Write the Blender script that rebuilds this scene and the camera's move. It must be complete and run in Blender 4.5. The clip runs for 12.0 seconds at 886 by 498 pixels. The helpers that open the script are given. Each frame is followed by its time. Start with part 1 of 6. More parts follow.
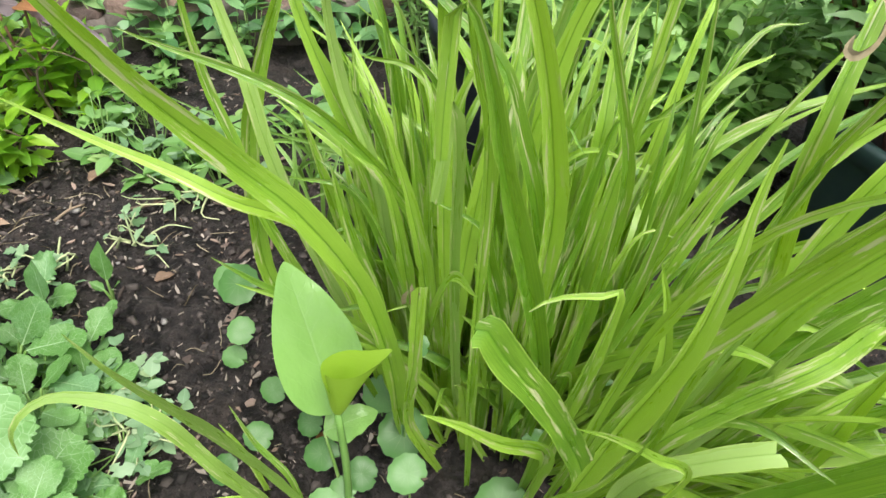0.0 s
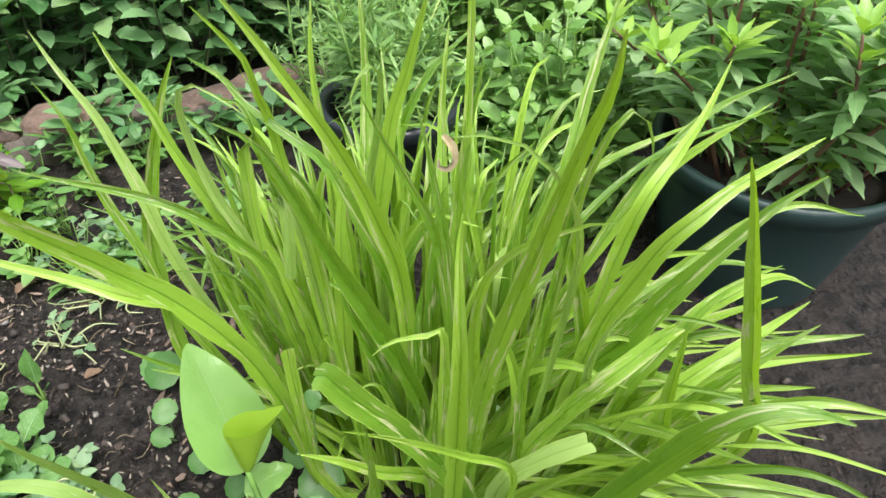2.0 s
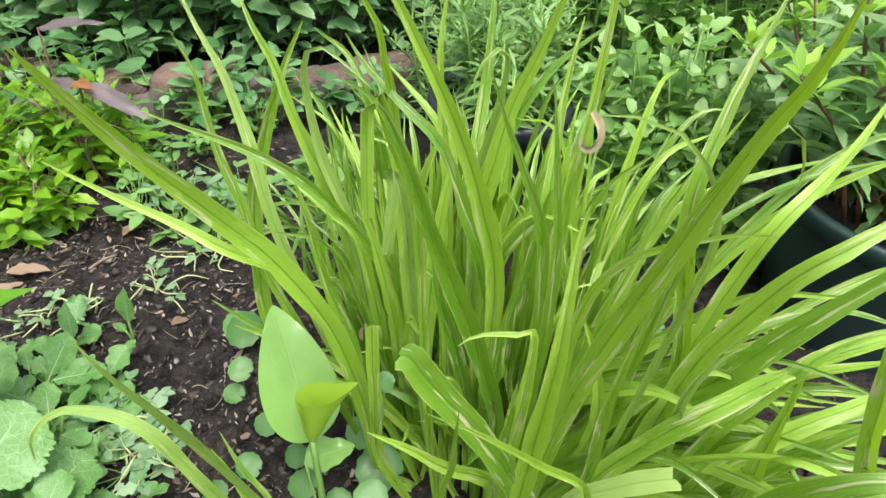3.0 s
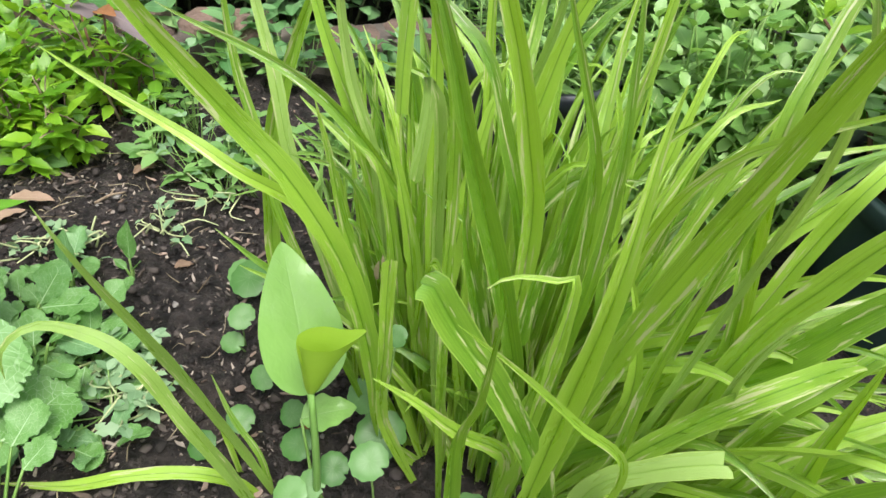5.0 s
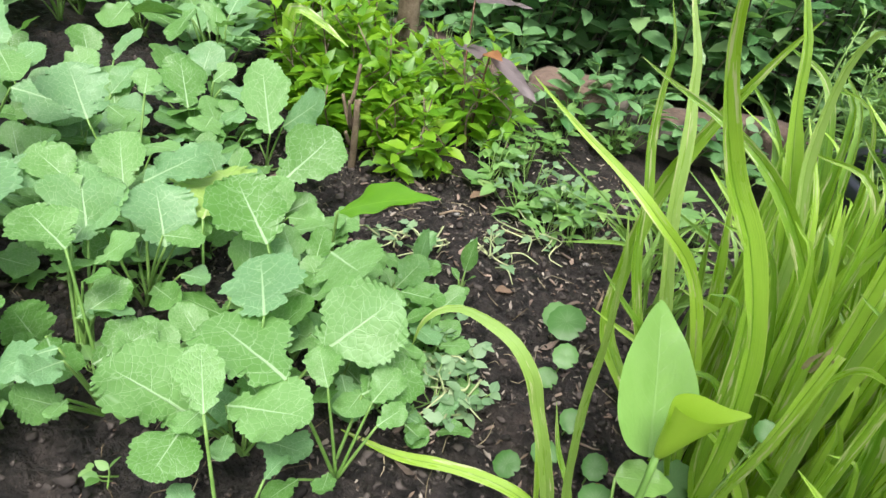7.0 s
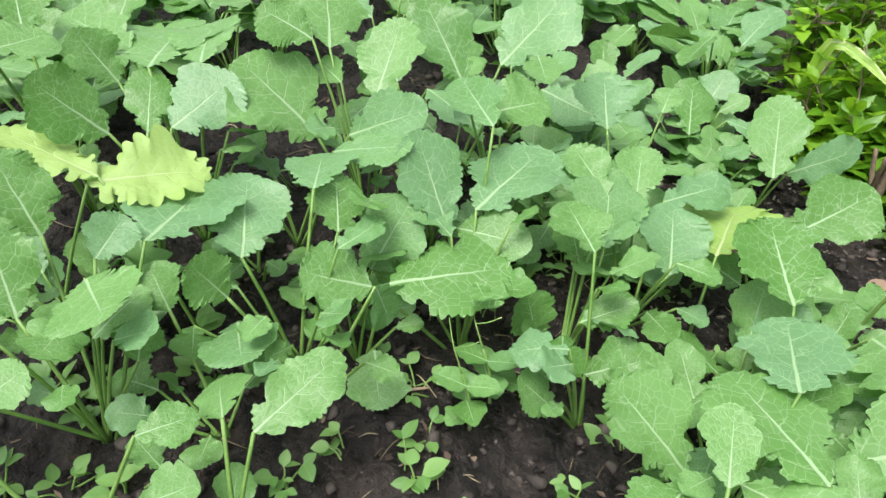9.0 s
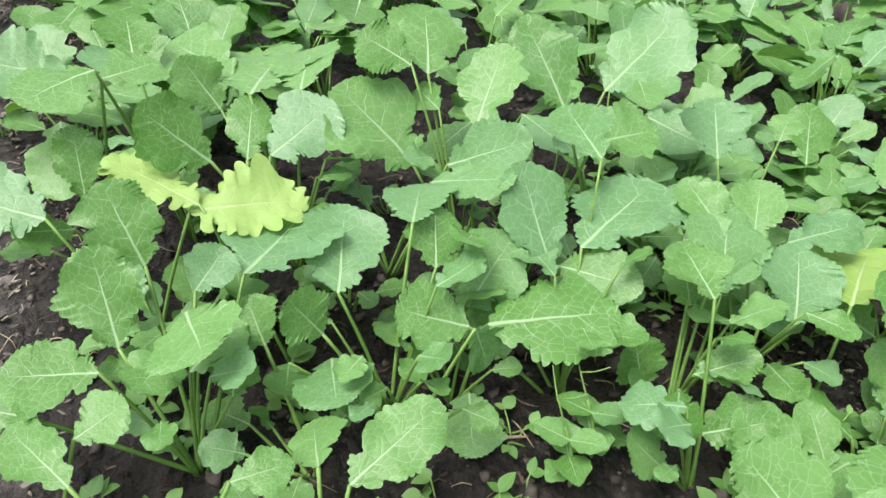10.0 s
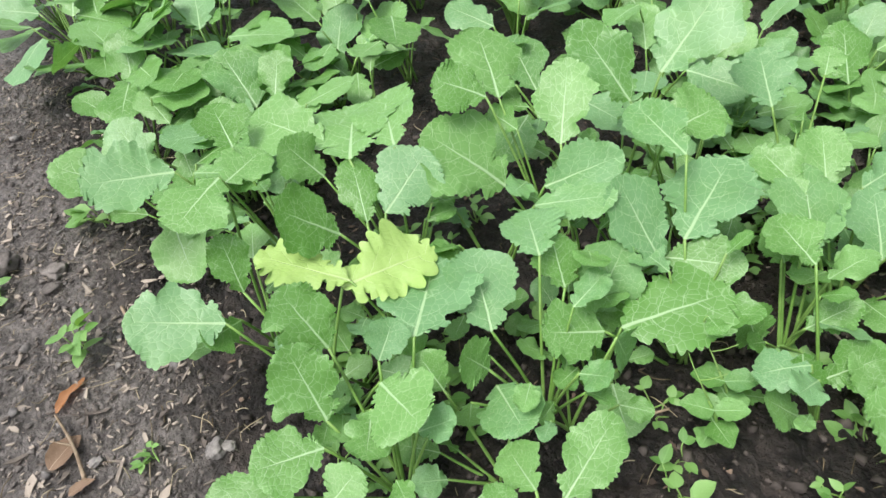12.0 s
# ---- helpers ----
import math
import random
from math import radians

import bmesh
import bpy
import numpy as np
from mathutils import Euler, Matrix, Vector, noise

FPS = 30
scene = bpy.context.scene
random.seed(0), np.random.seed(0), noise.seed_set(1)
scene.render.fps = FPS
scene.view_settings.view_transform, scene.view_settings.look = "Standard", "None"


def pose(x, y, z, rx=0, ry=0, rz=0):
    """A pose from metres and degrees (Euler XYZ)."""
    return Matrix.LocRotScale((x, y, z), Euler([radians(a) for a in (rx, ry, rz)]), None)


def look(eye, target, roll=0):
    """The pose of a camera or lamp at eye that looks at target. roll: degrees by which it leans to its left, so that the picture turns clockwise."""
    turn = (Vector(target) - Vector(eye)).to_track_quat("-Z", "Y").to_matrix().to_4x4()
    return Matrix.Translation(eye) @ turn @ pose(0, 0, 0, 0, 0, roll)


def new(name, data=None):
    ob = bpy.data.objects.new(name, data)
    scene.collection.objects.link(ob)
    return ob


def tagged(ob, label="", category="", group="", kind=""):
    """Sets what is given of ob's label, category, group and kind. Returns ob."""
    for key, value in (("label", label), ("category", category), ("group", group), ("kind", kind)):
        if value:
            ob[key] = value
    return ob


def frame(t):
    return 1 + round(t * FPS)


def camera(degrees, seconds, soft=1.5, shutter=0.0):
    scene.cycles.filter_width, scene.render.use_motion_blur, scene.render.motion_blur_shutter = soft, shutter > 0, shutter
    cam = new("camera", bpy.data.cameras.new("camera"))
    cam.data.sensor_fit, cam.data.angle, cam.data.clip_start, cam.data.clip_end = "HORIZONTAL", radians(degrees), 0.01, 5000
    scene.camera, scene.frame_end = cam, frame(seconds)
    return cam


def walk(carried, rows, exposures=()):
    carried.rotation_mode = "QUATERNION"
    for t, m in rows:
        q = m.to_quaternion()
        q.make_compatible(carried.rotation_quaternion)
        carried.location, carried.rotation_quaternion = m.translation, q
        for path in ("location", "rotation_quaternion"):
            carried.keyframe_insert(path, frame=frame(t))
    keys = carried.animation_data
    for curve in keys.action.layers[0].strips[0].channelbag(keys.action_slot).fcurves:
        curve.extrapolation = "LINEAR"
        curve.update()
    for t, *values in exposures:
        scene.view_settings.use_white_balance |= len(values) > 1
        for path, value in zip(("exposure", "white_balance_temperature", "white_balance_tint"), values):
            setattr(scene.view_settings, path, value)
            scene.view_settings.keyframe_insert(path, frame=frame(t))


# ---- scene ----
cam = camera(70.1, 12.0)
PATH = [
    (0, (0.138, 0.126, 0.588), (0.197, 1.509, -0.855), 4.4),
    (0.5, (0.177, 0.114, 0.605), (0.309, 1.526, -0.805), 3.8),
    (1, (0.189, 0.101, 0.628), (0.348, 1.567, -0.724), 3.5),
    (1.5, (0.199, 0.091, 0.643), (0.274, 1.609, -0.657), -0.7),
    (2, (0.208, 0.063, 0.651), (0.395, 1.562, -0.659), 0.0),
    (2.5, (0.196, 0.063, 0.651), (0.245, 1.59, -0.64), 1.1),
    (3, (0.193, 0.07, 0.632), (0.135, 1.589, -0.668), 2.6),
    (3.5, (0.196, 0.082, 0.603), (0.162, 1.618, -0.677), 7.6),
    (3.7, (0.194, 0.087, 0.594), (0.137, 1.61, -0.701), 6.6),
    (5.3, (0.18, 0.083, 0.565), (0.039, 1.588, -0.745), 7.0),
    (5.5, (0.17, 0.085, 0.564), (-0.04, 1.585, -0.743), 6.7),
    (6, (0.15, 0.066, 0.559), (-0.235, 1.568, -0.703), 6.9),
    (6.2, (0.134, 0.063, 0.561), (-0.27, 1.55, -0.714), 8.5),
    (6.5, (0.122, 0.042, 0.555), (-0.359, 1.528, -0.693), 7.6),
    (7, (0.062, 0.014, 0.549), (-0.695, 1.418, -0.658), 8.4),
    (7.5, (0.019, -0.015, 0.545), (-1.009, 1.231, -0.634), 6.8),
    (7.7, (0.0, -0.023, 0.537), (-1.132, 1.117, -0.654), 6.1),
    (9.3, (-0.073, -0.066, 0.501), (-1.599, 0.481, -0.67), 0.8),
    (9.5, (-0.082, -0.069, 0.501), (-1.631, 0.443, -0.657), 0.6),
    (10, (-0.101, -0.073, 0.501), (-1.682, 0.34, -0.653), -1.6),
    (10.5, (-0.124, -0.085, 0.51), (-1.706, 0.206, -0.678), -1.5),
    (11, (-0.146, -0.105, 0.54), (-1.713, 0.117, -0.683), -4.9),
    (11.5, (-0.139, -0.124, 0.581), (-1.634, 0.113, -0.726), -14.4),
    (12, (-0.138, -0.15, 0.625), (-1.59, 0.165, -0.714), -15.9),
]
walk(cam, [(t, look(eye, target, roll)) for t, eye, target, roll in PATH], exposures=[(0, 1.22), (7, 1.2), (9.3, 1.04), (12, 1.04)])

# ---- world and light: soft, bright overcast daylight ----
world = bpy.data.worlds.new("overcast")
scene.world = world
world.use_nodes = True
wn, wl = world.node_tree.nodes, world.node_tree.links
wn.clear()
sky = wn.new("ShaderNodeTexSky")
sky.sky_type = "NISHITA"
sky.sun_disc = False
sky.sun_elevation = radians(70)
sky.sun_rotation = radians(151)
sky.air_density, sky.dust_density, sky.ozone_density = 1.0, 4.0, 1.0
veil = wn.new("ShaderNodeHueSaturation")
veil.inputs["Saturation"].default_value = 0.35
air = wn.new("ShaderNodeBackground")
air.inputs["Strength"].default_value = 0.15
wout = wn.new("ShaderNodeOutputWorld")
wl.new(sky.outputs[0], veil.inputs["Color"])
wl.new(veil.outputs[0], air.inputs["Color"])
wl.new(air.outputs[0], wout.inputs["Surface"])
sun = new("sun", bpy.data.lights.new("sun", "SUN"))
sun.data.energy = 1.6
sun.data.angle = radians(24)
sun.data.color = (1.0, 0.97, 0.92)
sun.matrix_world = look((0.55, -1.0, 3.1), (0, 0, 0))

rnd = random.Random(7)


# ---- materials ----
class Nodes:
    """A small wrapper that makes node chains short to write."""

    def __init__(self, name):
        self.mat = bpy.data.materials.new(name)
        self.mat.use_nodes = True
        self.t = self.mat.node_tree
        self.t.nodes.clear()

    def n(self, kind, ins=None, operation="", data_type="", feature="", interpolation_type=""):
        nd = self.t.nodes.new(kind)
        if operation:
            nd.operation = operation
        if data_type:
            nd.data_type = data_type
        if feature:
            nd.feature = feature
        if interpolation_type:
            nd.interpolation_type = interpolation_type
        for k, v in (ins or {}).items():
            if isinstance(v, bpy.types.NodeSocket):
                self.t.links.new(v, nd.inputs[k])
            else:
                nd.inputs[k].default_value = v
        return nd

    def math(self, op, a, b=0.0, c=0.0):
        return self.n("ShaderNodeMath", {0: a, 1: b, 2: c}, operation=op).outputs[0]

    def ramp(self, fac, lo, hi, smooth=True):
        return self.n("ShaderNodeMapRange", {0: fac, 1: lo, 2: hi, 3: 0.0, 4: 1.0}, interpolation_type="SMOOTHSTEP" if smooth else "LINEAR").outputs[0]

    def mix(self, fac, a, b):
        m = self.n("ShaderNodeMix", data_type="RGBA")
        for i, v in ((0, fac), (6, a), (7, b)):
            if isinstance(v, bpy.types.NodeSocket):
                self.t.links.new(v, m.inputs[i])
            else:
                m.inputs[i].default_value = v if i == 0 else (*v, 1.0)
        return m.outputs[2]

    def noise(self, vec, scale, detail=4.0, rough=0.55):
        return self.n("ShaderNodeTexNoise", {"Vector": vec, "Scale": scale, "Detail": detail, "Roughness": rough}).outputs[0]

    def place(self):
        return self.n("ShaderNodeNewGeometry").outputs["Position"]

    def scaled(self, vec, s):
        return self.n("ShaderNodeVectorMath", {0: vec, 1: s}, operation="MULTIPLY").outputs[0]

    def bump(self, height, strength, dist):
        return self.n("ShaderNodeBump", {"Height": height, "Strength": strength, "Distance": dist}).outputs[0]

    def finish(self, colour, rough=0.6, normal=None, metal=0.0, through_colour=None, through_amount=0.0, spec=0.5):
        ins = {"Base Color": colour if isinstance(colour, bpy.types.NodeSocket) else (*colour, 1.0), "Roughness": rough, "Metallic": metal, "Specular IOR Level": spec}
        if normal is not None:
            ins["Normal"] = normal
        p = self.n("ShaderNodeBsdfPrincipled", ins).outputs[0]
        if through_amount:
            tr = self.n("ShaderNodeBsdfTranslucent", {"Color": through_colour if isinstance(through_colour, bpy.types.NodeSocket) else (*through_colour, 1.0)}).outputs[0]
            p = self.n("ShaderNodeMixShader", {0: through_amount, 1: p, 2: tr}).outputs[0]
        self.n("ShaderNodeOutputMaterial", {"Surface": p})
        return self.mat


def mat_blade(name, dark, light, through_colour, scars=0.0):
    """Strap leaf: fine parallel veins, a darker keel, pale chewed streaks along the leaf."""
    N = Nodes(name)
    uv = N.n("ShaderNodeTexCoord").outputs["UV"]
    u, v, _ = N.n("ShaderNodeSeparateXYZ", {0: uv}).outputs
    own = N.n("ShaderNodeObjectInfo").outputs["Random"]
    shift = N.n("ShaderNodeCombineXYZ", {0: N.math("MULTIPLY", own, 7.0), 1: N.math("MULTIPLY", own, 31.0), 2: 0.0}).outputs[0]
    here = N.n("ShaderNodeVectorMath", {0: uv, 1: shift}, operation="ADD").outputs[0]
    veins = N.noise(N.scaled(here, (46.0, 0.5, 1.0)), 1.0, 2.0)
    broad = N.noise(N.scaled(here, (1.2, 0.9, 1.0)), 1.3, 3.0)
    tone = N.math("ADD", N.math("MULTIPLY", own, 0.75), N.math("MULTIPLY", broad, 0.6))
    col = N.mix(N.ramp(tone, 0.25, 1.0), dark, light)
    col = N.mix(N.math("MULTIPLY", N.ramp(veins, 0.42, 0.66), 0.45), col, light)
    col = N.mix(N.math("MULTIPLY", N.ramp(veins, 0.46, 0.30), 0.40), col, dark)
    keel = N.math("ABSOLUTE", N.math("SUBTRACT", u, 0.5))
    col = N.mix(N.math("MULTIPLY", N.ramp(keel, 0.06, 0.01), 0.7), col, dark)
    rim = N.ramp(keel, 0.455, 0.485)
    col = N.mix(N.math("MULTIPLY", rim, 0.5), col, (0.46, 0.60, 0.14))
    streak = N.noise(N.scaled(here, (4.2, 1.9, 1.0)), 1.0, 3.0, 0.6)
    gate = N.noise(N.scaled(here, (0.6, 0.28, 1.0)), 1.0, 1.0)
    scar = N.math("MULTIPLY", N.ramp(streak, 0.64 - scars, 0.67 - scars), N.ramp(gate, 0.44, 0.54))
    col = N.mix(N.math("MULTIPLY", scar, 0.85), col, (0.58, 0.60, 0.32))
    fleck = N.noise(N.scaled(here, (9.0, 3.0, 1.0)), 1.4, 2.0)
    col = N.mix(N.math("MULTIPLY", N.ramp(fleck, 0.72, 0.76), 0.5), col, (0.42, 0.46, 0.16))
    nor = N.bump(veins, 0.5, 0.0010)
    rough = N.n("ShaderNodeMapRange", {0: broad, 1: 0.2, 2: 0.8, 3: 0.20, 4: 0.42}).outputs[0]
    return N.finish(col, rough, nor, 0.0, N.mix(N.math("MULTIPLY", scar, 0.7), through_colour, (0.45, 0.42, 0.2)), 0.27, 0.85)


def mat_leaf(name, dark, light, vein, through_colour, amount=0.35, ribs=5.5, rough=0.5, vein_mix=0.6, puff=1.0, net_mix=0.10, bloom=None):
    """Broad leaf: pale midrib and side ribs, a fine net between them, soft bloom."""
    N = Nodes(name)
    uv = N.n("ShaderNodeTexCoord").outputs["UV"]
    x, y, _ = N.n("ShaderNodeSeparateXYZ", {0: uv}).outputs
    own = N.n("ShaderNodeObjectInfo").outputs["Random"]
    spot = N.n("ShaderNodeVectorMath", {0: uv, 1: N.n("ShaderNodeCombineXYZ", {0: N.math("MULTIPLY", own, 40.0), 1: own, 2: 0.0}).outputs[0]}, operation="ADD").outputs[0]
    ax = N.math("ABSOLUTE", N.math("SUBTRACT", x, 0.5))
    wob = N.math("MULTIPLY", N.math("SUBTRACT", N.noise(spot, 6.0, 2.0), 0.5), 0.10)
    bend = N.math("ABSOLUTE", N.math("ADD", N.math("SUBTRACT", x, 0.5), N.math("MULTIPLY", wob, 0.25)))
    mid = N.math("MULTIPLY", N.ramp(N.math("ADD", bend, N.math("MULTIPLY", y, 0.017)), 0.026, 0.012), N.ramp(y, 0.97, 0.60))
    half = N.math("MULTIPLY", N.math("GREATER_THAN", x, 0.5), 0.42 / ribs)
    lean = N.math("ADD", N.math("MULTIPLY", ax, 0.45), N.math("MULTIPLY", N.math("MULTIPLY", ax, ax), 0.9))
    s = N.math("ADD", N.math("ADD", N.math("SUBTRACT", y, lean), wob), half)
    saw = N.math("ABSOLUTE", N.math("SUBTRACT", N.math("FRACT", N.math("MULTIPLY", s, ribs)), 0.5))
    side = N.math("MULTIPLY", N.ramp(N.math("ADD", saw, N.math("MULTIPLY", ax, 0.06)), 0.040, 0.010), N.ramp(ax, 0.46, 0.10))
    net = N.n("ShaderNodeTexVoronoi", {"Vector": spot, "Scale": 11.0}, feature="DISTANCE_TO_EDGE").outputs["Distance"]
    netm = N.ramp(net, 0.045, 0.0)
    patch = N.noise(spot, 2.6, 4.0)
    col = N.mix(N.ramp(N.math("ADD", N.math("MULTIPLY", patch, 0.7), N.math("MULTIPLY", own, 0.55)), 0.3, 0.95), dark, light)
    if bloom:
        col = N.mix(N.math("MULTIPLY", N.ramp(N.math("ADD", N.math("FRACT", N.math("MULTIPLY", own, 7.31)), N.math("MULTIPLY", patch, 0.5)), 0.75, 1.3), 0.75), col, bloom)
    grain = N.noise(spot, 60.0, 2.0)
    col = N.mix(N.math("MULTIPLY", N.ramp(grain, 0.5, 0.8), 0.18), col, vein)
    col = N.mix(N.math("MULTIPLY", netm, net_mix), col, vein)
    col = N.mix(N.math("MULTIPLY", side, 0.85 * vein_mix), col, vein)
    col = N.mix(N.math("MULTIPLY", mid, min(1.0, 1.4 * vein_mix)), col, vein)
    h = N.math("SUBTRACT", N.math("MULTIPLY", N.ramp(net, 0.0, 0.30), 0.22), N.math("ADD", N.math("MULTIPLY", side, 0.5), mid))
    nor = N.bump(N.math("ADD", h, N.math("MULTIPLY", patch, 1.8)), 0.36 * puff, 0.0018)
    return N.finish(col, rough, nor, 0.0, through_colour, amount, 0.4)


def mat_foliage(name, dark, light, through_colour, amount=0.35, rough=0.45):
    """Leaves of shrubs and weeds, each leaf of its own tone."""
    N = Nodes(name)
    own = N.n("ShaderNodeNewGeometry").outputs["Random Per Island"]
    uv = N.n("ShaderNodeTexCoord").outputs["UV"]
    x, y, _ = N.n("ShaderNodeSeparateXYZ", {0: uv}).outputs
    patch = N.noise(N.place(), 40.0, 3.0)
    col = N.mix(N.ramp(N.math("ADD", N.math("MULTIPLY", own, 0.8), N.math("MULTIPLY", patch, 0.4)), 0.2, 1.0), dark, light)
    ax = N.math("ABSOLUTE", N.math("SUBTRACT", x, 0.5))
    mid = N.ramp(ax, 0.06, 0.0)
    saw = N.math("ABSOLUTE", N.math("SUBTRACT", N.math("FRACT", N.math("MULTIPLY", N.math("SUBTRACT", y, ax), 5.0)), 0.5))
    col = N.mix(N.math("MULTIPLY", mid, 0.4), col, light)
    col = N.mix(N.math("MULTIPLY", N.ramp(own, 0.982, 0.99), 0.15), col, (0.30, 0.22, 0.03))
    nor = N.bump(N.ramp(saw, 0.0, 0.2), 0.25, 0.001)
    return N.finish(col, rough, nor, 0.0, through_colour, amount, 0.65)


def mat_round(name, dark, light, vein, through_colour):
    """Round water-pennywort leaf: ribs run out from the middle."""
    N = Nodes(name)
    uv = N.n("ShaderNodeTexCoord").outputs["UV"]
    x, y, _ = N.n("ShaderNodeSeparateXYZ", {0: uv}).outputs
    own = N.n("ShaderNodeObjectInfo").outputs["Random"]
    px, py = N.math("SUBTRACT", x, 0.5), N.math("SUBTRACT", y, 0.5)
    ang = N.math("ARCTAN2", py, px)
    rad = N.math("SQRT", N.math("ADD", N.math("MULTIPLY", px, px), N.math("MULTIPLY", py, py)))
    saw = N.math("ABSOLUTE", N.math("SUBTRACT", N.math("FRACT", N.math("MULTIPLY", ang, 11 / 6.2832)), 0.5))
    rib = N.math("MULTIPLY", N.ramp(saw, 0.09, 0.02), N.ramp(rad, 0.42, 0.15))
    hub = N.ramp(rad, 0.035, 0.01)
    patch = N.noise(uv, 4.0, 3.0)
    col = N.mix(N.ramp(N.math("ADD", own, N.math("MULTIPLY", patch, 0.6)), 0.3, 1.3), dark, light)
    col = N.mix(N.math("MULTIPLY", N.math("MAXIMUM", rib, N.math("MULTIPLY", hub, 0.8)), 0.35), col, vein)
    nor = N.bump(N.math("SUBTRACT", patch, N.math("MULTIPLY", rib, 0.3)), 0.2, 0.0008)
    return N.finish(col, 0.42, nor, 0.0, through_colour, 0.25, 0.45)


def mat_soil():
    """Dark damp garden soil, drier and greyer on the trodden path."""
    N = Nodes("garden_soil")
    p = N.place()
    x, y, _ = N.n("ShaderNodeSeparateXYZ", {0: p}).outputs
    coarse, mid, fine = N.noise(p, 9.0, 5.0), N.noise(p, 55.0, 5.0), N.noise(p, 260.0, 4.0, 0.65)
    edge = N.math("ADD", N.math("ADD", N.math("MULTIPLY", x, -0.20), y), N.math("MULTIPLY", N.math("SUBTRACT", coarse, 0.5), 0.22))
    dry = N.ramp(edge, -0.17, -0.29)
    col = N.mix(N.ramp(mid, 0.33, 0.66), (0.007, 0.006, 0.0055), (0.046, 0.037, 0.033))
    brown = N.ramp(N.noise(p, 16.0, 3.0), 0.5, 0.72)
    col = N.mix(N.math("MULTIPLY", brown, 0.35), col, (0.085, 0.062, 0.050))
    path_col = N.mix(N.ramp(N.noise(p, 42.0, 5.0, 0.7), 0.35, 0.7), (0.080, 0.071, 0.065), (0.225, 0.203, 0.188))
    col = N.mix(dry, col, path_col)
    col = N.mix(N.math("MULTIPLY", N.ramp(fine, 0.60, 0.74), 0.45), col, (0.22, 0.17, 0.13))
    col = N.mix(N.math("MULTIPLY", N.ramp(fine, 0.42, 0.30), 0.6), col, (0.010, 0.008, 0.007))
    lumps = N.n("ShaderNodeTexVoronoi", {"Vector": p, "Scale": 120.0}).outputs["Distance"]
    height = N.math("SUBTRACT", N.math("ADD", mid, N.math("MULTIPLY", fine, 0.6)), N.math("MULTIPLY", lumps, 0.5))
    rough = N.n("ShaderNodeMapRange", {0: mid, 1: 0.3, 2: 0.7, 3: 0.45, 4: 0.9}).outputs[0]
    return N.finish(col, rough, N.bump(height, 1.0, 0.020), spec=0.4)


def mat_plain(name, a, b, scale=30.0, rough=0.7, bump=0.4, dist=0.002, spec=0.4):
    """Mottled stone, wood, plastic and the like: two tones, coarse and fine."""
    N = Nodes(name)
    p = N.place()
    own = N.n("ShaderNodeObjectInfo").outputs["Random"]
    coarse, fine = N.noise(p, scale, 5.0), N.noise(p, scale * 8.0, 3.0)
    t = N.math("ADD", N.math("MULTIPLY", coarse, 0.8), N.math("ADD", N.math("MULTIPLY", own, 0.25), N.math("MULTIPLY", fine, 0.25)))
    col = N.mix(N.ramp(t, 0.4, 0.95), a, b)
    return N.finish(col, rough, N.bump(N.math("ADD", coarse, N.math("MULTIPLY", fine, 0.4)), bump, dist), spec=spec)


def mat_chips(name, a, b):
    """Wood chips and litter, each bit of its own tone."""
    N = Nodes(name)
    own = N.n("ShaderNodeNewGeometry").outputs["Random Per Island"]
    grain = N.noise(N.scaled(N.place(), (1.0, 1.0, 3.0)), 160.0, 3.0)
    col = N.mix(N.ramp(N.math("ADD", N.math("MULTIPLY", own, 0.9), N.math("MULTIPLY", grain, 0.3)), 0.1, 1.1), a, b)
    return N.finish(col, 0.85, N.bump(grain, 0.5, 0.001), spec=0.3)


BLADE = mat_blade("strap_leaf_green", (0.056, 0.170, 0.010), (0.335, 0.540, 0.062), (0.37, 0.62, 0.018), 0.072)
BLADE_PALE = mat_blade("strap_leaf_pale", (0.19, 0.34, 0.045), (0.32, 0.48, 0.12), (0.34, 0.52, 0.07), 0.03)
BLADE_FINE = mat_blade("grass_green", (0.10, 0.22, 0.03), (0.20, 0.36, 0.07), (0.24, 0.42, 0.05), 0.0)
MUSTARD = mat_leaf("mustard_leaf", (0.080, 0.206, 0.036), (0.148, 0.304, 0.090), (0.34, 0.50, 0.27), (0.18, 0.42, 0.06), 0.25, 4.6, 0.42, 0.75, 1.0, 0.48, (0.138, 0.280, 0.138))
MUSTARD_YELLOW = mat_leaf("mustard_leaf_yellow", (0.22, 0.37, 0.065), (0.33, 0.49, 0.145), (0.48, 0.59, 0.27), (0.32, 0.52, 0.08), 0.30, 5.0, 0.5, 0.7, 1.2, 0.2)
STALK = mat_plain("pale_green_stalk", (0.12, 0.24, 0.045), (0.25, 0.38, 0.12), 60.0, 0.45, 0.2, 0.001)
LEAF_STALK = mat_plain("mustard_stalk", (0.10, 0.21, 0.038), (0.19, 0.32, 0.085), 60.0, 0.45, 0.2, 0.001)
ARUM = mat_leaf("arum_leaf", (0.100, 0.240, 0.034), (0.195, 0.365, 0.092), (0.24, 0.40, 0.13), (0.24, 0.44, 0.03), 0.18, 8.0, 0.28, 0.45, 0.85, 0.0)
ARUM_YOUNG = mat_leaf("arum_young_leaf", (0.20, 0.355, 0.016), (0.28, 0.445, 0.045), (0.33, 0.47, 0.11), (0.40, 0.58, 0.03), 0.26, 7.0, 0.38, 0.2, 0.15, 0.0)
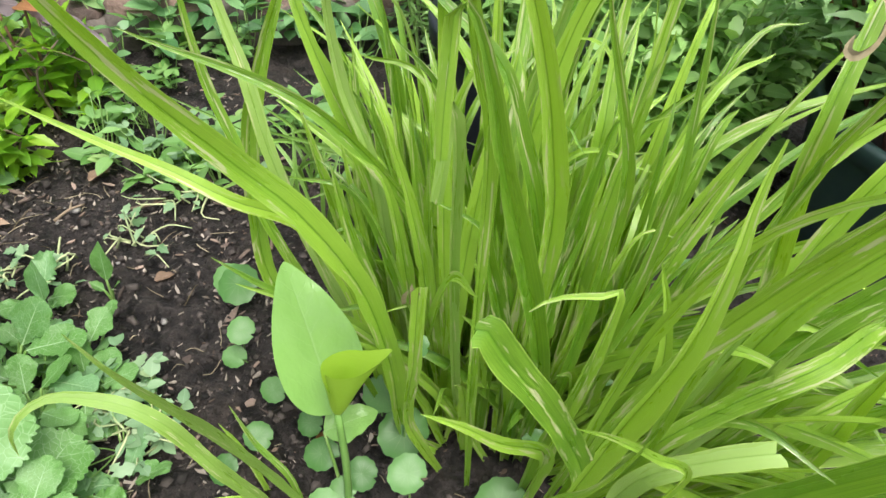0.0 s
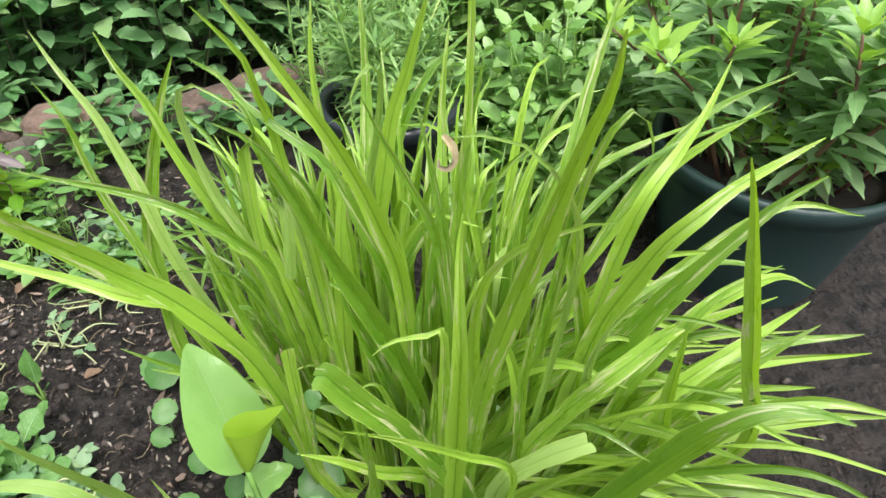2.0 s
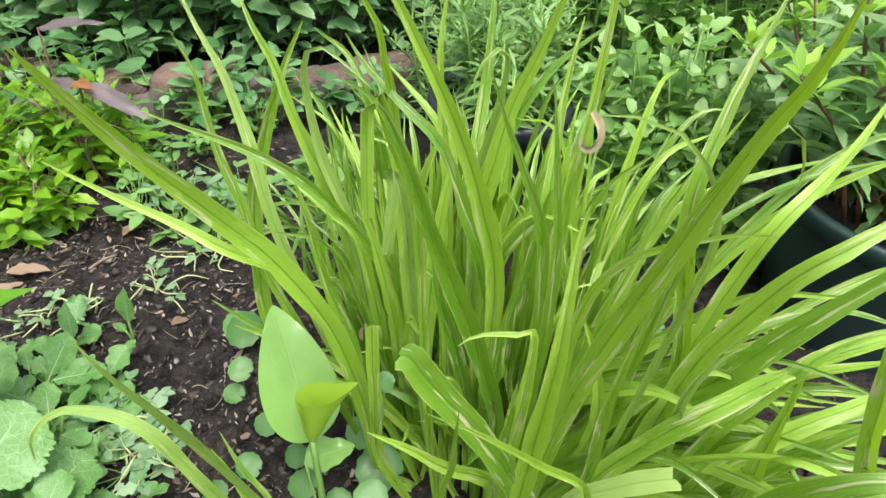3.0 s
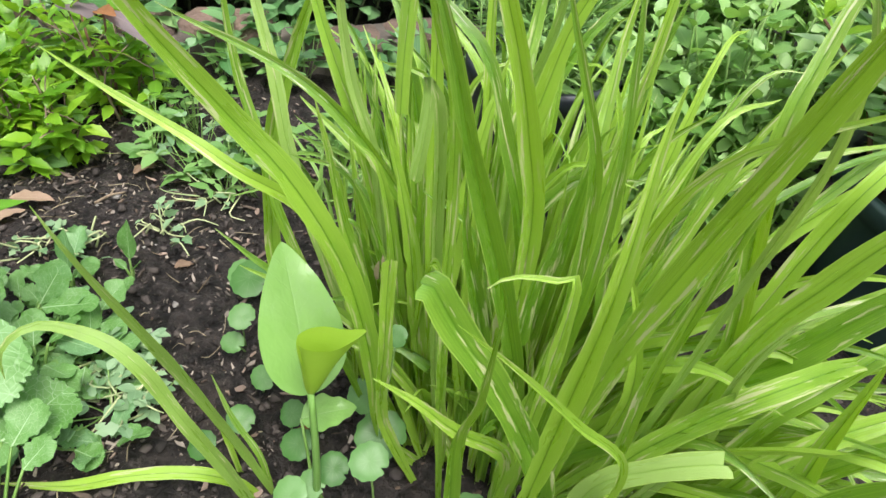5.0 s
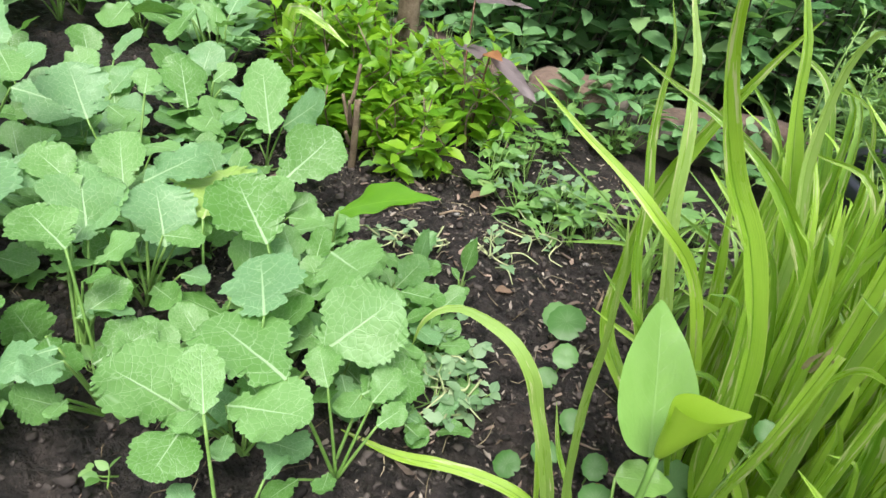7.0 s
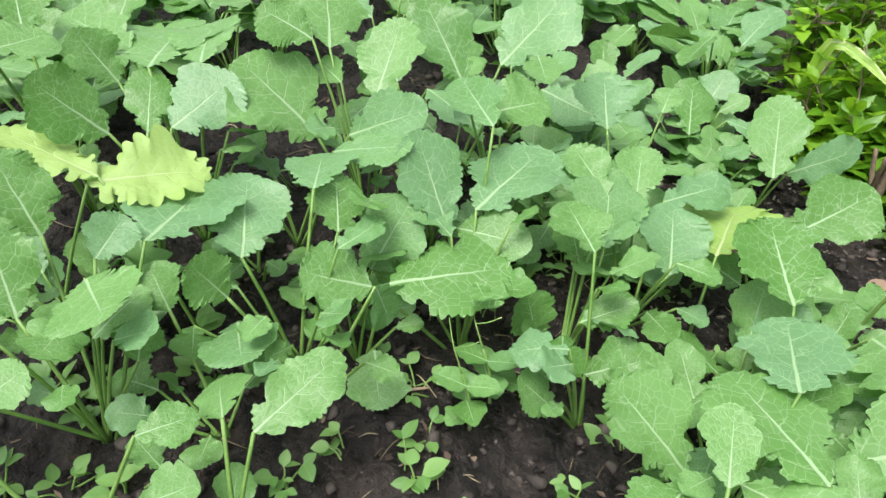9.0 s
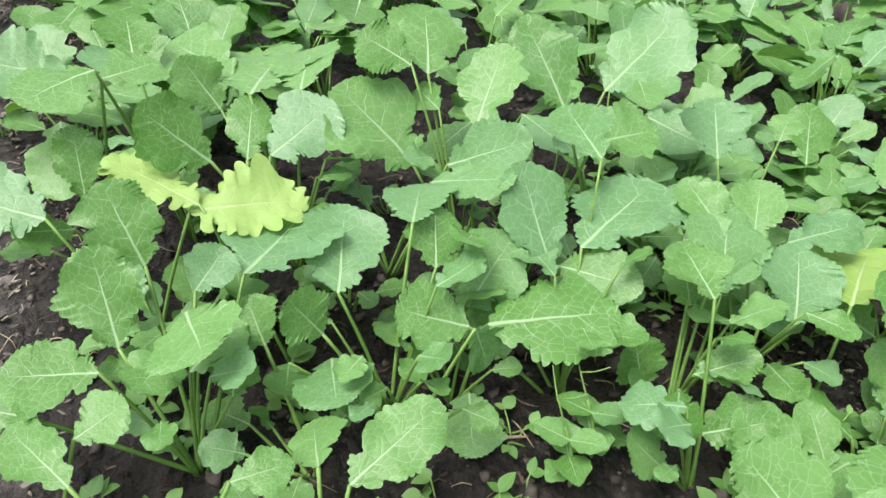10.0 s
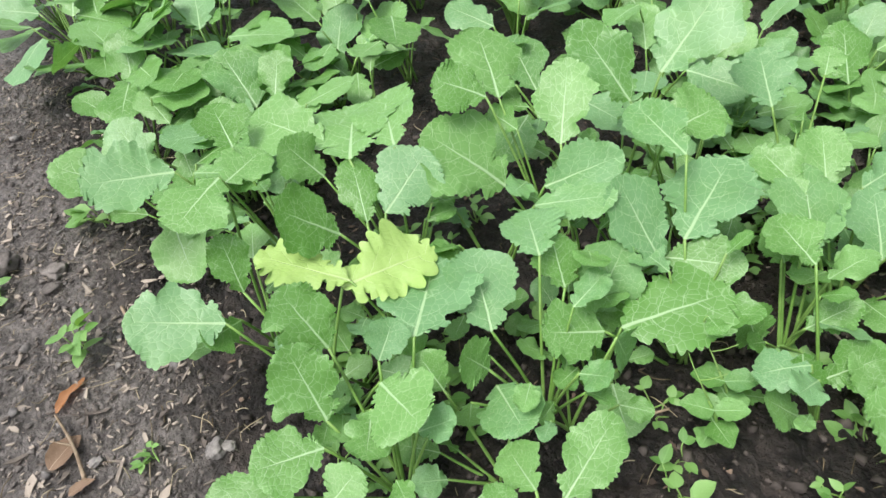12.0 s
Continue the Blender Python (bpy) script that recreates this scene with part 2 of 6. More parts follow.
SHOOT = mat_leaf("glossy_green_leaf", (0.085, 0.240, 0.008), (0.150, 0.340, 0.016), (0.22, 0.40, 0.05), (0.26, 0.50, 0.02), 0.3, 9.0, 0.34, 0.3, 0.3, 0.0)
PENNY = mat_round("pennywort_leaf", (0.050, 0.150, 0.026), (0.120, 0.260, 0.075), (0.20, 0.33, 0.12), (0.16, 0.36, 0.04))
SHRUB_DARK = mat_foliage("shrub_leaf_dark", (0.062, 0.165, 0.055), (0.21, 0.385, 0.165), (0.18, 0.38, 0.07), 0.3, 0.30)
SHRUB_BRIGHT = mat_foliage("shrub_leaf_bright", (0.09, 0.24, 0.012), (0.24, 0.45, 0.025), (0.28, 0.52, 0.02), 0.38, 0.4)
SHRUB_MINT = mat_foliage("mint_leaf", (0.13, 0.29, 0.060), (0.32, 0.52, 0.17), (0.26, 0.47, 0.07), 0.35, 0.42)
SHRUB_LANCE = mat_foliage("lance_leaf", (0.19, 0.37, 0.13), (0.44, 0.64, 0.32), (0.26, 0.48, 0.09), 0.42, 0.34)
STRAW = mat_chips("dry_straw", (0.10, 0.075, 0.045), (0.42, 0.36, 0.24))
FEATHER = mat_foliage("feathery_leaf", (0.12, 0.26, 0.06), (0.25, 0.42, 0.13), (0.26, 0.45, 0.08), 0.35, 0.5)
WEED = mat_foliage("weed_leaf", (0.10, 0.24, 0.052), (0.24, 0.42, 0.13), (0.24, 0.44, 0.06), 0.33, 0.5)
PULLED = mat_foliage("wilted_weed", (0.11, 0.22, 0.095), (0.25, 0.38, 0.20), (0.24, 0.40, 0.16), 0.25, 0.5)
WILTED_STEM = mat_chips("wilted_stem", (0.20, 0.27, 0.12), (0.46, 0.49, 0.27))
SOIL = mat_soil()
CHIPS = mat_chips("wood_chips", (0.030, 0.021, 0.016), (0.165, 0.118, 0.088))
CHIPS_PALE = mat_chips("wood_chips_pale", (0.07, 0.058, 0.050), (0.31, 0.265, 0.22))
CLODS = mat_chips("soil_clods", (0.007, 0.006, 0.0055), (0.080, 0.066, 0.059))
PATH_CRUMB = mat_plain("path_crumbs", (0.080, 0.070, 0.064), (0.21, 0.188, 0.172), 60.0, 0.9, 0.5, 0.002, 0.3)
PEBBLE = mat_plain("pebbles", (0.09, 0.083, 0.080), (0.27, 0.25, 0.23), 60.0, 0.6, 0.3)
STONE = mat_plain("reddish_stone", (0.055, 0.040, 0.034), (0.185, 0.125, 0.098), 16.0, 0.85, 0.9, 0.010)
MORTAR = mat_plain("grey_mortar", (0.060, 0.050, 0.043), (0.135, 0.115, 0.098), 30.0, 0.9, 0.7, 0.004)
POT_GREEN = mat_plain("dark_green_plastic", (0.018, 0.040, 0.038), (0.035, 0.062, 0.058), 14.0, 0.42, 0.06, 0.001, 0.5)
POT_BLACK = mat_plain("black_plastic", (0.012, 0.015, 0.022), (0.028, 0.032, 0.044), 14.0, 0.4, 0.06, 0.001, 0.5)
BARK = mat_plain("brown_bark", (0.10, 0.070, 0.045), (0.30, 0.23, 0.16), 40.0, 0.85, 0.8, 0.003)
HEDGE_STEM = mat_plain("dark_green_stem", (0.030, 0.045, 0.020), (0.085, 0.095, 0.045), 50.0, 0.6, 0.3)
BARK_BITS = mat_chips("bark_bits", (0.06, 0.045, 0.038), (0.30, 0.22, 0.175))
LANCE_TIP = mat_foliage("lance_leaf_young", (0.20, 0.40, 0.04), (0.36, 0.58, 0.10), (0.32, 0.56, 0.04), 0.35, 0.34)
RED_STEM = mat_plain("reddish_stem", (0.11, 0.055, 0.035), (0.24, 0.13, 0.08), 50.0, 0.6, 0.3)
FENCE = mat_plain("dark_fence_wood", (0.030, 0.026, 0.024), (0.085, 0.072, 0.062), 12.0, 0.85, 0.5)
DRY_LEAF = mat_leaf("dry_leaf", (0.15, 0.095, 0.060), (0.30, 0.21, 0.145), (0.50, 0.38, 0.27), (0.40, 0.24, 0.12), 0.2, 6.0, 0.7, 0.4)
RED_LEAF = mat_leaf("dull_red_leaf", (0.10, 0.050, 0.036), (0.19, 0.105, 0.080), (0.26, 0.16, 0.12), (0.24, 0.08, 0.04), 0.2, 6.0, 0.6, 0.4)
GREY_LEAF = mat_leaf("grey_purple_leaf", (0.11, 0.088, 0.090), (0.22, 0.185, 0.185), (0.24, 0.17, 0.18), (0.2, 0.12, 0.12), 0.15, 6.0, 0.35, 0.3)
ORANGE_LEAF = mat_leaf("orange_leaf", (0.20, 0.085, 0.035), (0.36, 0.17, 0.075), (0.5, 0.3, 0.1), (0.6, 0.2, 0.04), 0.3, 6.0, 0.5, 0.3)
BROWN_END = mat_plain("withered_tan", (0.26, 0.20, 0.10), (0.46, 0.39, 0.24), 60.0, 0.8, 0.4)


# ---- building helpers ----
ROOT = {}


def thing(name, at, label, category, group="", kind=""):
    """A top-level thing: an Empty at its base."""
    e = new(name)
    e.location = at
    e.empty_display_size = 0.02
    ROOT[e.name] = Vector(at)
    return tagged(e, label, category, group, kind)


def mesh_of(name, geo, mat, origin=(0, 0, 0), smooth=True):
    V, F, UV = geo
    me = bpy.data.meshes.new(name)
    o = np.asarray(origin, float)
    me.from_pydata((np.asarray(V, float) - o).tolist(), [], [tuple(f) for f in F])
    if UV is not None:
        lay = me.uv_layers.new(name="UVMap")
        idx = np.empty(len(me.loops), dtype=np.int32)
        me.loops.foreach_get("vertex_index", idx)
        lay.data.foreach_set("uv", np.asarray(UV, np.float32)[idx].ravel())
    me.materials.append(mat)
    if smooth:
        me.polygons.foreach_set("use_smooth", [True] * len(me.polygons))
    me.update()
    return me


def part(name, geo, mat, parent, label="", smooth=True):
    """One mesh under a thing or under a part; its points are given in the world."""
    o = ROOT[parent.name]
    ob = new(name, mesh_of(name, geo, mat, o, smooth))
    ob.parent = parent
    ROOT[ob.name] = o
    return tagged(ob, label)


def single(name, geo, mat, label, category, at=(0, 0, 0), group="", kind="", smooth=True):
    """A thing of one mesh."""
    ob = new(name, mesh_of(name, geo, mat, at, smooth))
    ob.location = at
    ROOT[ob.name] = Vector(at)
    return tagged(ob, label, category, group, kind)


def join(geos):
    V, F, U, k = [], [], [], 0
    for v, f, u in geos:
        V.append(np.asarray(v, float))
        F.extend([tuple(i + k for i in q) for q in f])
        U.append(np.asarray(u if u is not None else np.zeros((len(v), 2)), float))
        k += len(v)
    return np.concatenate(V), F, np.concatenate(U)


def spline(points, n):
    """n + 1 points evenly along a smooth curve through the given ones."""
    P = np.asarray(points, float)
    if len(P) == 2:
        P = np.stack([P[0], (P[0] + P[1]) / 2, P[1]])
    Q = np.concatenate([[2 * P[0] - P[1]], P, [2 * P[-1] - P[-2]]])
    out = []
    for i in range(len(P) - 1):
        a, b, c, d = Q[i:i + 4]
        for k in range(10):
            s = k / 10
            out.append(0.5 * (2 * b + (c - a) * s + (2 * a - 5 * b + 4 * c - d) * s * s + (3 * b - a - 3 * c + d) * s ** 3))
    out.append(P[-1])
    out = np.array(out)
    L = np.concatenate([[0], np.cumsum(np.linalg.norm(np.diff(out, axis=0), axis=1))])
    t = np.linspace(0, L[-1], n + 1)
    return np.stack([np.interp(t, L, out[:, i]) for i in range(3)], 1), L[-1]


def unit(v):
    v = np.asarray(v, float)
    return v / max(1e-9, np.linalg.norm(v))


def tube(points, r0, r1, n=8, sides=6):
    """A tapered round stem along a curve."""
    C, _ = spline(points, n)
    T = np.gradient(C, axis=0)
    V, F, U = [], [], []
    a = unit(np.cross(T[0], (0.31, 0.17, 0.93) if abs(unit(T[0])[2]) < 0.95 else (1, 0.2, 0)))
    for i in range(n + 1):
        t = unit(T[i])
        a = unit(a - t * (a @ t))
        b = np.cross(t, a)
        r = r0 + (r1 - r0) * i / n
        for k in range(sides):
            w = 2 * math.pi * k / sides
            V.append(C[i] + r * (math.cos(w) * a + math.sin(w) * b))
            U.append((k / sides, i / n))
    for i in range(n):
        for k in range(sides):
            q = (k + 1) % sides
            F.append((i * sides + k, i * sides + q, (i + 1) * sides + q, (i + 1) * sides + k))
    F.append(tuple(range(sides))[::-1])
    F.append(tuple(n * sides + k for k in range(sides)))
    return V, F, U


def ribbon(points, w, face=(0.0, -0.75, 0.65), fold=0.16, n=20, tip="point", twist=0.0, r=None, bites=0):
    """A long strap leaf, creased along its keel, with an uneven and here and there chewed edge."""
    r = r or rnd
    C, length = spline(points, n)
    T = np.gradient(C, axis=0)
    across = (-1.0, -0.52, 0.0, 0.0, 0.52, 1.0)
    V, U, F = [], [], []
    ph = [r.uniform(0, 6) for _ in range(4)]
    holes = [(r.uniform(0.2, 0.93), r.choice((-1, 1)), r.uniform(0.1, 0.4), r.uniform(0.008, 0.025)) for _ in range(bites)]
    rag = [r.uniform(-0.45, 0.15) for _ in range(6)]
    prev = None
    for i in range(n + 1):
        s = i / n
        t = unit(T[i])
        side = np.cross(t, face)
        if np.linalg.norm(side) < 0.5:
            side = prev - t * (prev @ t) if prev is not None else np.cross(t, (0.3, -0.9, 0.1))
        side = unit(side)
        if prev is not None:
            if side @ prev < 0:
                side = -side
            side = unit(0.5 * side + 0.5 * prev)
        prev = side
        nor = np.cross(side, t)
        a = radians(twist) * s
        sd, nr = math.cos(a) * side + math.sin(a) * nor, math.cos(a) * nor - math.sin(a) * side
        k = 0.62 + 0.38 * min(1.0, s / 0.22)
        if tip == "point":
            k *= min(1.0, (1 - s) / 0.34 + 0.015) ** 0.72
        elif tip == "cut":
            k *= 0.92 + 0.08 * (1 - s)
        hw = 0.5 * w * k
        for j, c in enumerate(across):
            nib = 1 + (0.045 * math.sin(43 * s + ph[0]) + 0.035 * math.sin(17 * s + ph[1]) if abs(c) == 1 else 0)
            for s0, sd0, deep, wide in holes:
                if c * sd0 == 1:
                    nib -= deep * math.exp(-((s - s0) / wide) ** 2)
            lift = fold * abs(c) * hw * 2 * (0.85 + 0.3 * math.sin(5 * s + ph[3])) + 0.07 * hw * math.sin(9 * s + ph[2]) * c
            end = t * (0.5 * w * rag[j]) if tip == "cut" and i == n else 0
            V.append(C[i] + sd * c * hw * nib + nr * lift + end)
            U.append((0.5 + 0.5 * c, s * length * 10))
    m = len(across)
    for i in range(n):
        for j in (0, 1, 3, 4):
            F.append((i * m + j, i * m + j + 1, (i + 1) * m + j + 1, (i + 1) * m + j))
    return V, F, U


def frame_at(p0, p1, roll):
    """Axes of a leaf that runs from p0 to p1: across, along, up; rolled about its length."""
    y = unit(np.asarray(p1, float) - np.asarray(p0, float))
    up = np.array((0, 0, 1.0)) - y * y[2]
    up = unit(up) if np.linalg.norm(up) > 0.05 else np.array((0, -1.0, 0))
    x = np.cross(y, up)
    a = radians(roll)
    return math.cos(a) * x - math.sin(a) * up, y, math.cos(a) * up + math.sin(a) * x


def leaf_shape(kind, v):
    if kind == "obovate":
        return max(0.0, math.sin(math.pi * min(1.0, v ** 1.34))) ** 0.56 * (1 - 0.30 * math.exp(-((v - 0.23) / 0.045) ** 2)) + 0.10 * math.exp(-((v - 0.13) / 0.045) ** 2)
    if kind == "ovate":
        return max(0.0, math.sin(math.pi * v ** 0.78)) ** 0.75
    if kind == "arum":
        return max(0.0, math.sin(math.pi * v ** 0.66)) ** 0.72
    return max(0.0, math.sin(math.pi * v ** 0.85)) ** 1.1


OUTLINES = {}


def leaf_outline(kind):
    if kind not in OUTLINES:
        OUTLINES[kind] = np.array([leaf_shape(kind, k) for k in np.linspace(0, 1, 161)])
    return OUTLINES[kind]


def broad_leaf(p0, p1, w, roll=0.0, kind="obovate", teeth=9, scallop=0.055, droop=0.12, cup=0.10, wave=0.035, nl=60, nw=10, r=None, bite=0.0, quilt=0.0, uneven=1.0):
    """A broad leaf blade: curved along its midrib, puckered, with a scalloped edge."""
    r = r or rnd
    p0, p1 = np.asarray(p0, float), np.asarray(p1, float)
    L = np.linalg.norm(p1 - p0)
    X, Y, Z = frame_at(p0, p1, roll)
    ph = [r.uniform(0, 6.28) for _ in range(8)]
    at_v, side = r.uniform(0.35, 0.8), r.choice((-1, 1))
    dense = np.linspace(0, 1, 161)
    fd = leaf_outline(kind)
    arc = np.concatenate([[0], np.cumsum(np.hypot(np.diff(0.5 * w * fd), np.diff(L * dense)))])
    v = np.interp(np.linspace(0, arc[-1], nl + 1), arc, dense)[:, None]
    f = np.interp(v, dense, fd)
    gx, gy = np.gradient(0.5 * w * f[:, 0]), np.gradient(L * v[:, 0])
    gl = np.hypot(gx, gy) + 1e-9
    ox, oy = (gy / gl)[:, None], (-gx / gl)[:, None]
    way = np.linspace(0, 1, nl + 1)[:, None]
    c = np.linspace(-1, 1, nw + 1)[None, :]
    left = c < 0
    ac = np.abs(c)
    run = teeth * way + 0.5 * np.sin(9.0 * way + np.where(left, ph[6], ph[7]))
    tooth = np.abs(np.sin(np.pi * run + np.where(left, ph[0], ph[1]))) ** 0.7
    size = 0.62 + 0.38 * np.sin(13.0 * way + np.where(left, ph[3], ph[2]))
    out = 0.5 * w * (scallop * size * (tooth - 0.6) * ac ** 3 * np.minimum(1.0, 6 * f))
    edge = 1 + uneven * (0.08 * np.sin(5 * v + np.where(left, ph[2], ph[3])) + 0.07 * np.sin(12 * v + np.where(left, ph[4], ph[5])) + 0.045 * np.sin(24 * v + np.where(left, ph[1], ph[7]))) * ac
    edge = edge * np.where(c * side > 0, 1 - bite * np.exp(-((v - at_v) / 0.07) ** 2) * ac, 1.0)
    x = 0.5 * w * f * c * edge + np.sign(c) * ox * out
    y = L * v + oy * out
    z = -droop * L * (v * v - 0.55 * v) * 1.6 + cup * w * (ac * f) ** 1.6 - 0.02 * w * (1 - ac) * f
    z = z + wave * L * (np.sin(7.3 * v + 2.6 * c + ph[4]) + 0.7 * np.sin(12.1 * v * np.where(left, 0.8, 1.0) + np.where(left, ph[6], ph[5])) + 0.55 * np.sin(24.0 * way + np.where(left, ph[0], ph[1])) * ac) * ac ** 1.3 * np.minimum(1.0, 1.6 * f)
    if quilt:
        z = z + quilt * L * (np.abs(np.sin(np.pi * 5.0 * (v - 0.75 * np.abs(x) / w))) - 0.5) * np.minimum(1.0, 4 * ac) * f
    V = p0 + x[..., None] * X + y[..., None] * Y + z[..., None] * Z
    U = np.stack([0.5 + x / w, v + 0 * x], -1).reshape(-1, 2)
    return V.reshape(-1, 3), grid_faces(nl, nw), U


def grid_faces(n, m):
    """Quads of a grid of n by m cells."""
    k = (np.arange(n)[:, None] * (m + 1) + np.arange(m)[None, :]).ravel()
    return np.stack([k, k + 1, k + m + 2, k + m + 1], 1).tolist()


def leaflet_set(places, kind="ovate", nl=5, curl=0.15, fold=0.12, jag=0.0):
    """Many small leaves in one mesh; places: (base, tip, width, roll)."""
    P0, P1 = np.array([q[0] for q in places], float), np.array([q[1] for q in places], float)
    W = np.array([q[2] for q in places])[:, None, None, None]
    a = np.radians(np.array([q[3] for q in places]))[:, None]
    L = np.linalg.norm(P1 - P0, axis=1)[:, None]
    Y = (P1 - P0) / L
    up = np.array((0, 0, 1.0)) - Y * Y[:, 2:3]
    n = np.linalg.norm(up, axis=1)[:, None]
    up = np.where(n > 0.05, up / np.maximum(n, 1e-6), np.array((0, -1.0, 0)))
    X = np.cross(Y, up)
    X, Z = np.cos(a) * X - np.sin(a) * up, np.cos(a) * up + np.sin(a) * X
    v = np.linspace(0, 1, nl + 1)
    f = np.array([leaf_shape(kind, k) if 0 < k < 1 else 0.06 for k in v])
    f = f * (1 + jag * np.where(np.arange(nl + 1) % 2, -1, 1))
    mid = P0[:, None] + (Y * L)[:, None] * v[None, :, None] - (Z * curl * L)[:, None] * (v * v - 0.5 * v)[None, :, None]
    c = np.array((-1.0, 0, 1.0))
    wide = 0.5 * W * f[None, :, None, None] * c[None, None, :, None]
    V = mid[:, :, None] + X[:, None, None] * wide + Z[:, None, None] * np.abs(wide) * 2 * fold
    U = np.stack(np.broadcast_arrays(0.5 + 0.5 * c[None, :] * f[:, None], v[:, None]), -1)
    U = np.broadcast_to(U, (len(places),) + U.shape)
    F = np.array(grid_faces(nl, 2))[None] + (np.arange(len(places)) * 3 * (nl + 1))[:, None, None]
    return V.reshape(-1, 3), F.reshape(-1, 4).tolist(), U.reshape(-1, 2)


# ---- ground: one sheet, uneven bed in the middle, flat to the horizon ----
def ease(a, b, v):
    t = min(1.0, max(0.0, (v - a) / (b - a)))
    return t * t * (3 - 2 * t)


def relief(x, y):
    """Height of the soil at a place of the plan: a bed that rises gently away from the clump, and crumbs."""
    u, v = min(0.3, max(-1.3, x)), min(0.75, max(-0.8, y))
    rise = 0.0369 - 0.1245 * u - 0.0026 * v - 0.0472 * v * v + 0.0899 * u * v
    away = ease(-3.2, -1.6, x) * ease(3.2, 1.4, abs(y))
    return max(0.0, rise) * away * ease(0.16, -0.02, x) + crumbs(Vector((x, y, 0.0)), x, y)


def crumbs(p, x, y):
    h = 0.010 * noise.noise(p * 5.0) + 0.006 * noise.noise(p * 17.0 + Vector((3, 1, 0))) + 0.0085 * noise.noise(p * 46.0) + 0.0055 * noise.noise(p * 95.0)
    flat = min(1.0, max(0.0, (y - 0.2 * x + 0.29) / 0.14))
    return h * (0.35 + 0.65 * flat)


def build_ground():
    fine_x, fine_y = np.arange(-1.70, 0.75, 0.0066), np.arange(-0.75, 1.05, 0.0066)
    xs = np.concatenate([[-400, -120, -40, -14, -6, -3.2, -2.4, -2.1, -1.9, -1.78], fine_x, [1.1, 1.3, 1.8, 3, 7, 18, 60, 400]])
    ys = np.concatenate([[-400, -120, -40, -14, -6, -3, -1.5, -1.1], fine_y, [1.25, 1.45, 1.8, 2.2, 3, 6, 16, 60, 400]])
    V, F = [], []
    for y in ys:
        for x in xs:
            V.append((x, y, relief(x, y) if -3.3 < x < 3.2 and -3.2 < y < 3.2 else 0.0))
    m = len(xs)
    for j in range(len(ys) - 1):
        for i in range(m - 1):
            F.append((j * m + i, j * m + i + 1, (j + 1) * m + i + 1, (j + 1) * m + i))
    single("ground", (V, F, None), SOIL, "dark damp garden soil, greyer and trodden beside the bed", "soil", kind="structure")


build_ground()


def fence(y, x0, x1, h):
    """Dark board fence behind the shrubs."""
    f = thing("fence", ((x0 + x1) / 2, y, 0), "dark weathered wooden board fence behind the shrubs", "fence", kind="structure")
    r = random.Random(3)
    x = x0
    while x < x1:
        w = r.uniform(0.11, 0.15)
        d = r.uniform(-0.008, 0.008)
        part("board", box((x + w / 2, y + d, h / 2), (w - 0.012, 0.022, h + r.uniform(-0.03, 0.03)), 0.004), FENCE, f, smooth=False)
        x += w
    return f


def box(c, size, bev=0.004):
    """A block with bevelled edges."""
    bm = bmesh.new()
    bmesh.ops.create_cube(bm, size=1.0)
    bmesh.ops.scale(bm, vec=size, verts=bm.verts)
    bmesh.ops.bevel(bm, geom=bm.edges[:], offset=bev, segments=2, affect="EDGES")
    bmesh.ops.translate(bm, vec=c, verts=bm.verts)
    bm.verts.index_update()
    V = [tuple(v.co) for v in bm.verts]
    F = [tuple(v.index for v in f.verts) for f in bm.faces]
    bm.free()
    return V, F, None


def rock(c, size, seed, turn=0.0, lump=0.12, sub=3, square=0.72):
    """A rounded, lumpy stone or clod."""
    bm = bmesh.new()
    bmesh.ops.create_icosphere(bm, subdivisions=sub, radius=0.5)
    o = Vector((seed * 3.1, seed * 1.7, 0))
    m = Matrix.Translation(c) @ Matrix.Rotation(turn, 4, "Z")
    for v in bm.verts:
        d = v.co.normalized()
        q = Vector([math.copysign(abs(a) ** square, a) for a in d]) * 0.5
        k = 1 + lump * noise.noise(d * 1.6 + o) + 0.5 * lump * noise.noise(d * 4.0 + o)
        v.co = m @ Vector((q.x * size[0] * k, q.y * size[1] * k, q.z * size[2] * k))
    bm.verts.index_update()
    V = [tuple(v.co) for v in bm.verts]
    F = [tuple(v.index for v in f.verts) for f in bm.faces]
    bm.free()
    return V, F, None


fence(2.9, -3.4, 3.2, 1.5)


def hedge_wall(name, x0, y0, x1, y1):
    """Plain dark hedge that closes the garden where the camera does not look."""
    r = random.Random(int(100 * abs(x0 + y0)))
    pl = []
    d = np.array((x1 - x0, y1 - y0, 0.0))
    for _ in range(1500):
        s = r.random()
        p = np.array((x0, y0, 0.0)) + d * s + np.array((r.gauss(0, 0.12), r.gauss(0, 0.12), r.uniform(0.02, 1.1)))
        t = p + np.array((r.uniform(-1, 1), r.uniform(-1, 1), r.uniform(-0.4, 0.8))) * 0.09
        pl.append((p, t, 0.06, r.uniform(-60, 60)))
    single(name, leaflet_set(pl, "ovate", 2), SHRUB_DARK, "dark green clipped hedge round the garden", "hedge", kind="structure")


hedge_wall("backdrop_hedge_south", -3.5, -2.6, 3.2, -2.6)
hedge_wall("backdrop_hedge_east", 3.0, -2.6, 3.0, 2.8)
hedge_wall("backdrop_hedge_west", -3.6, -2.6, -3.6, 2.8)


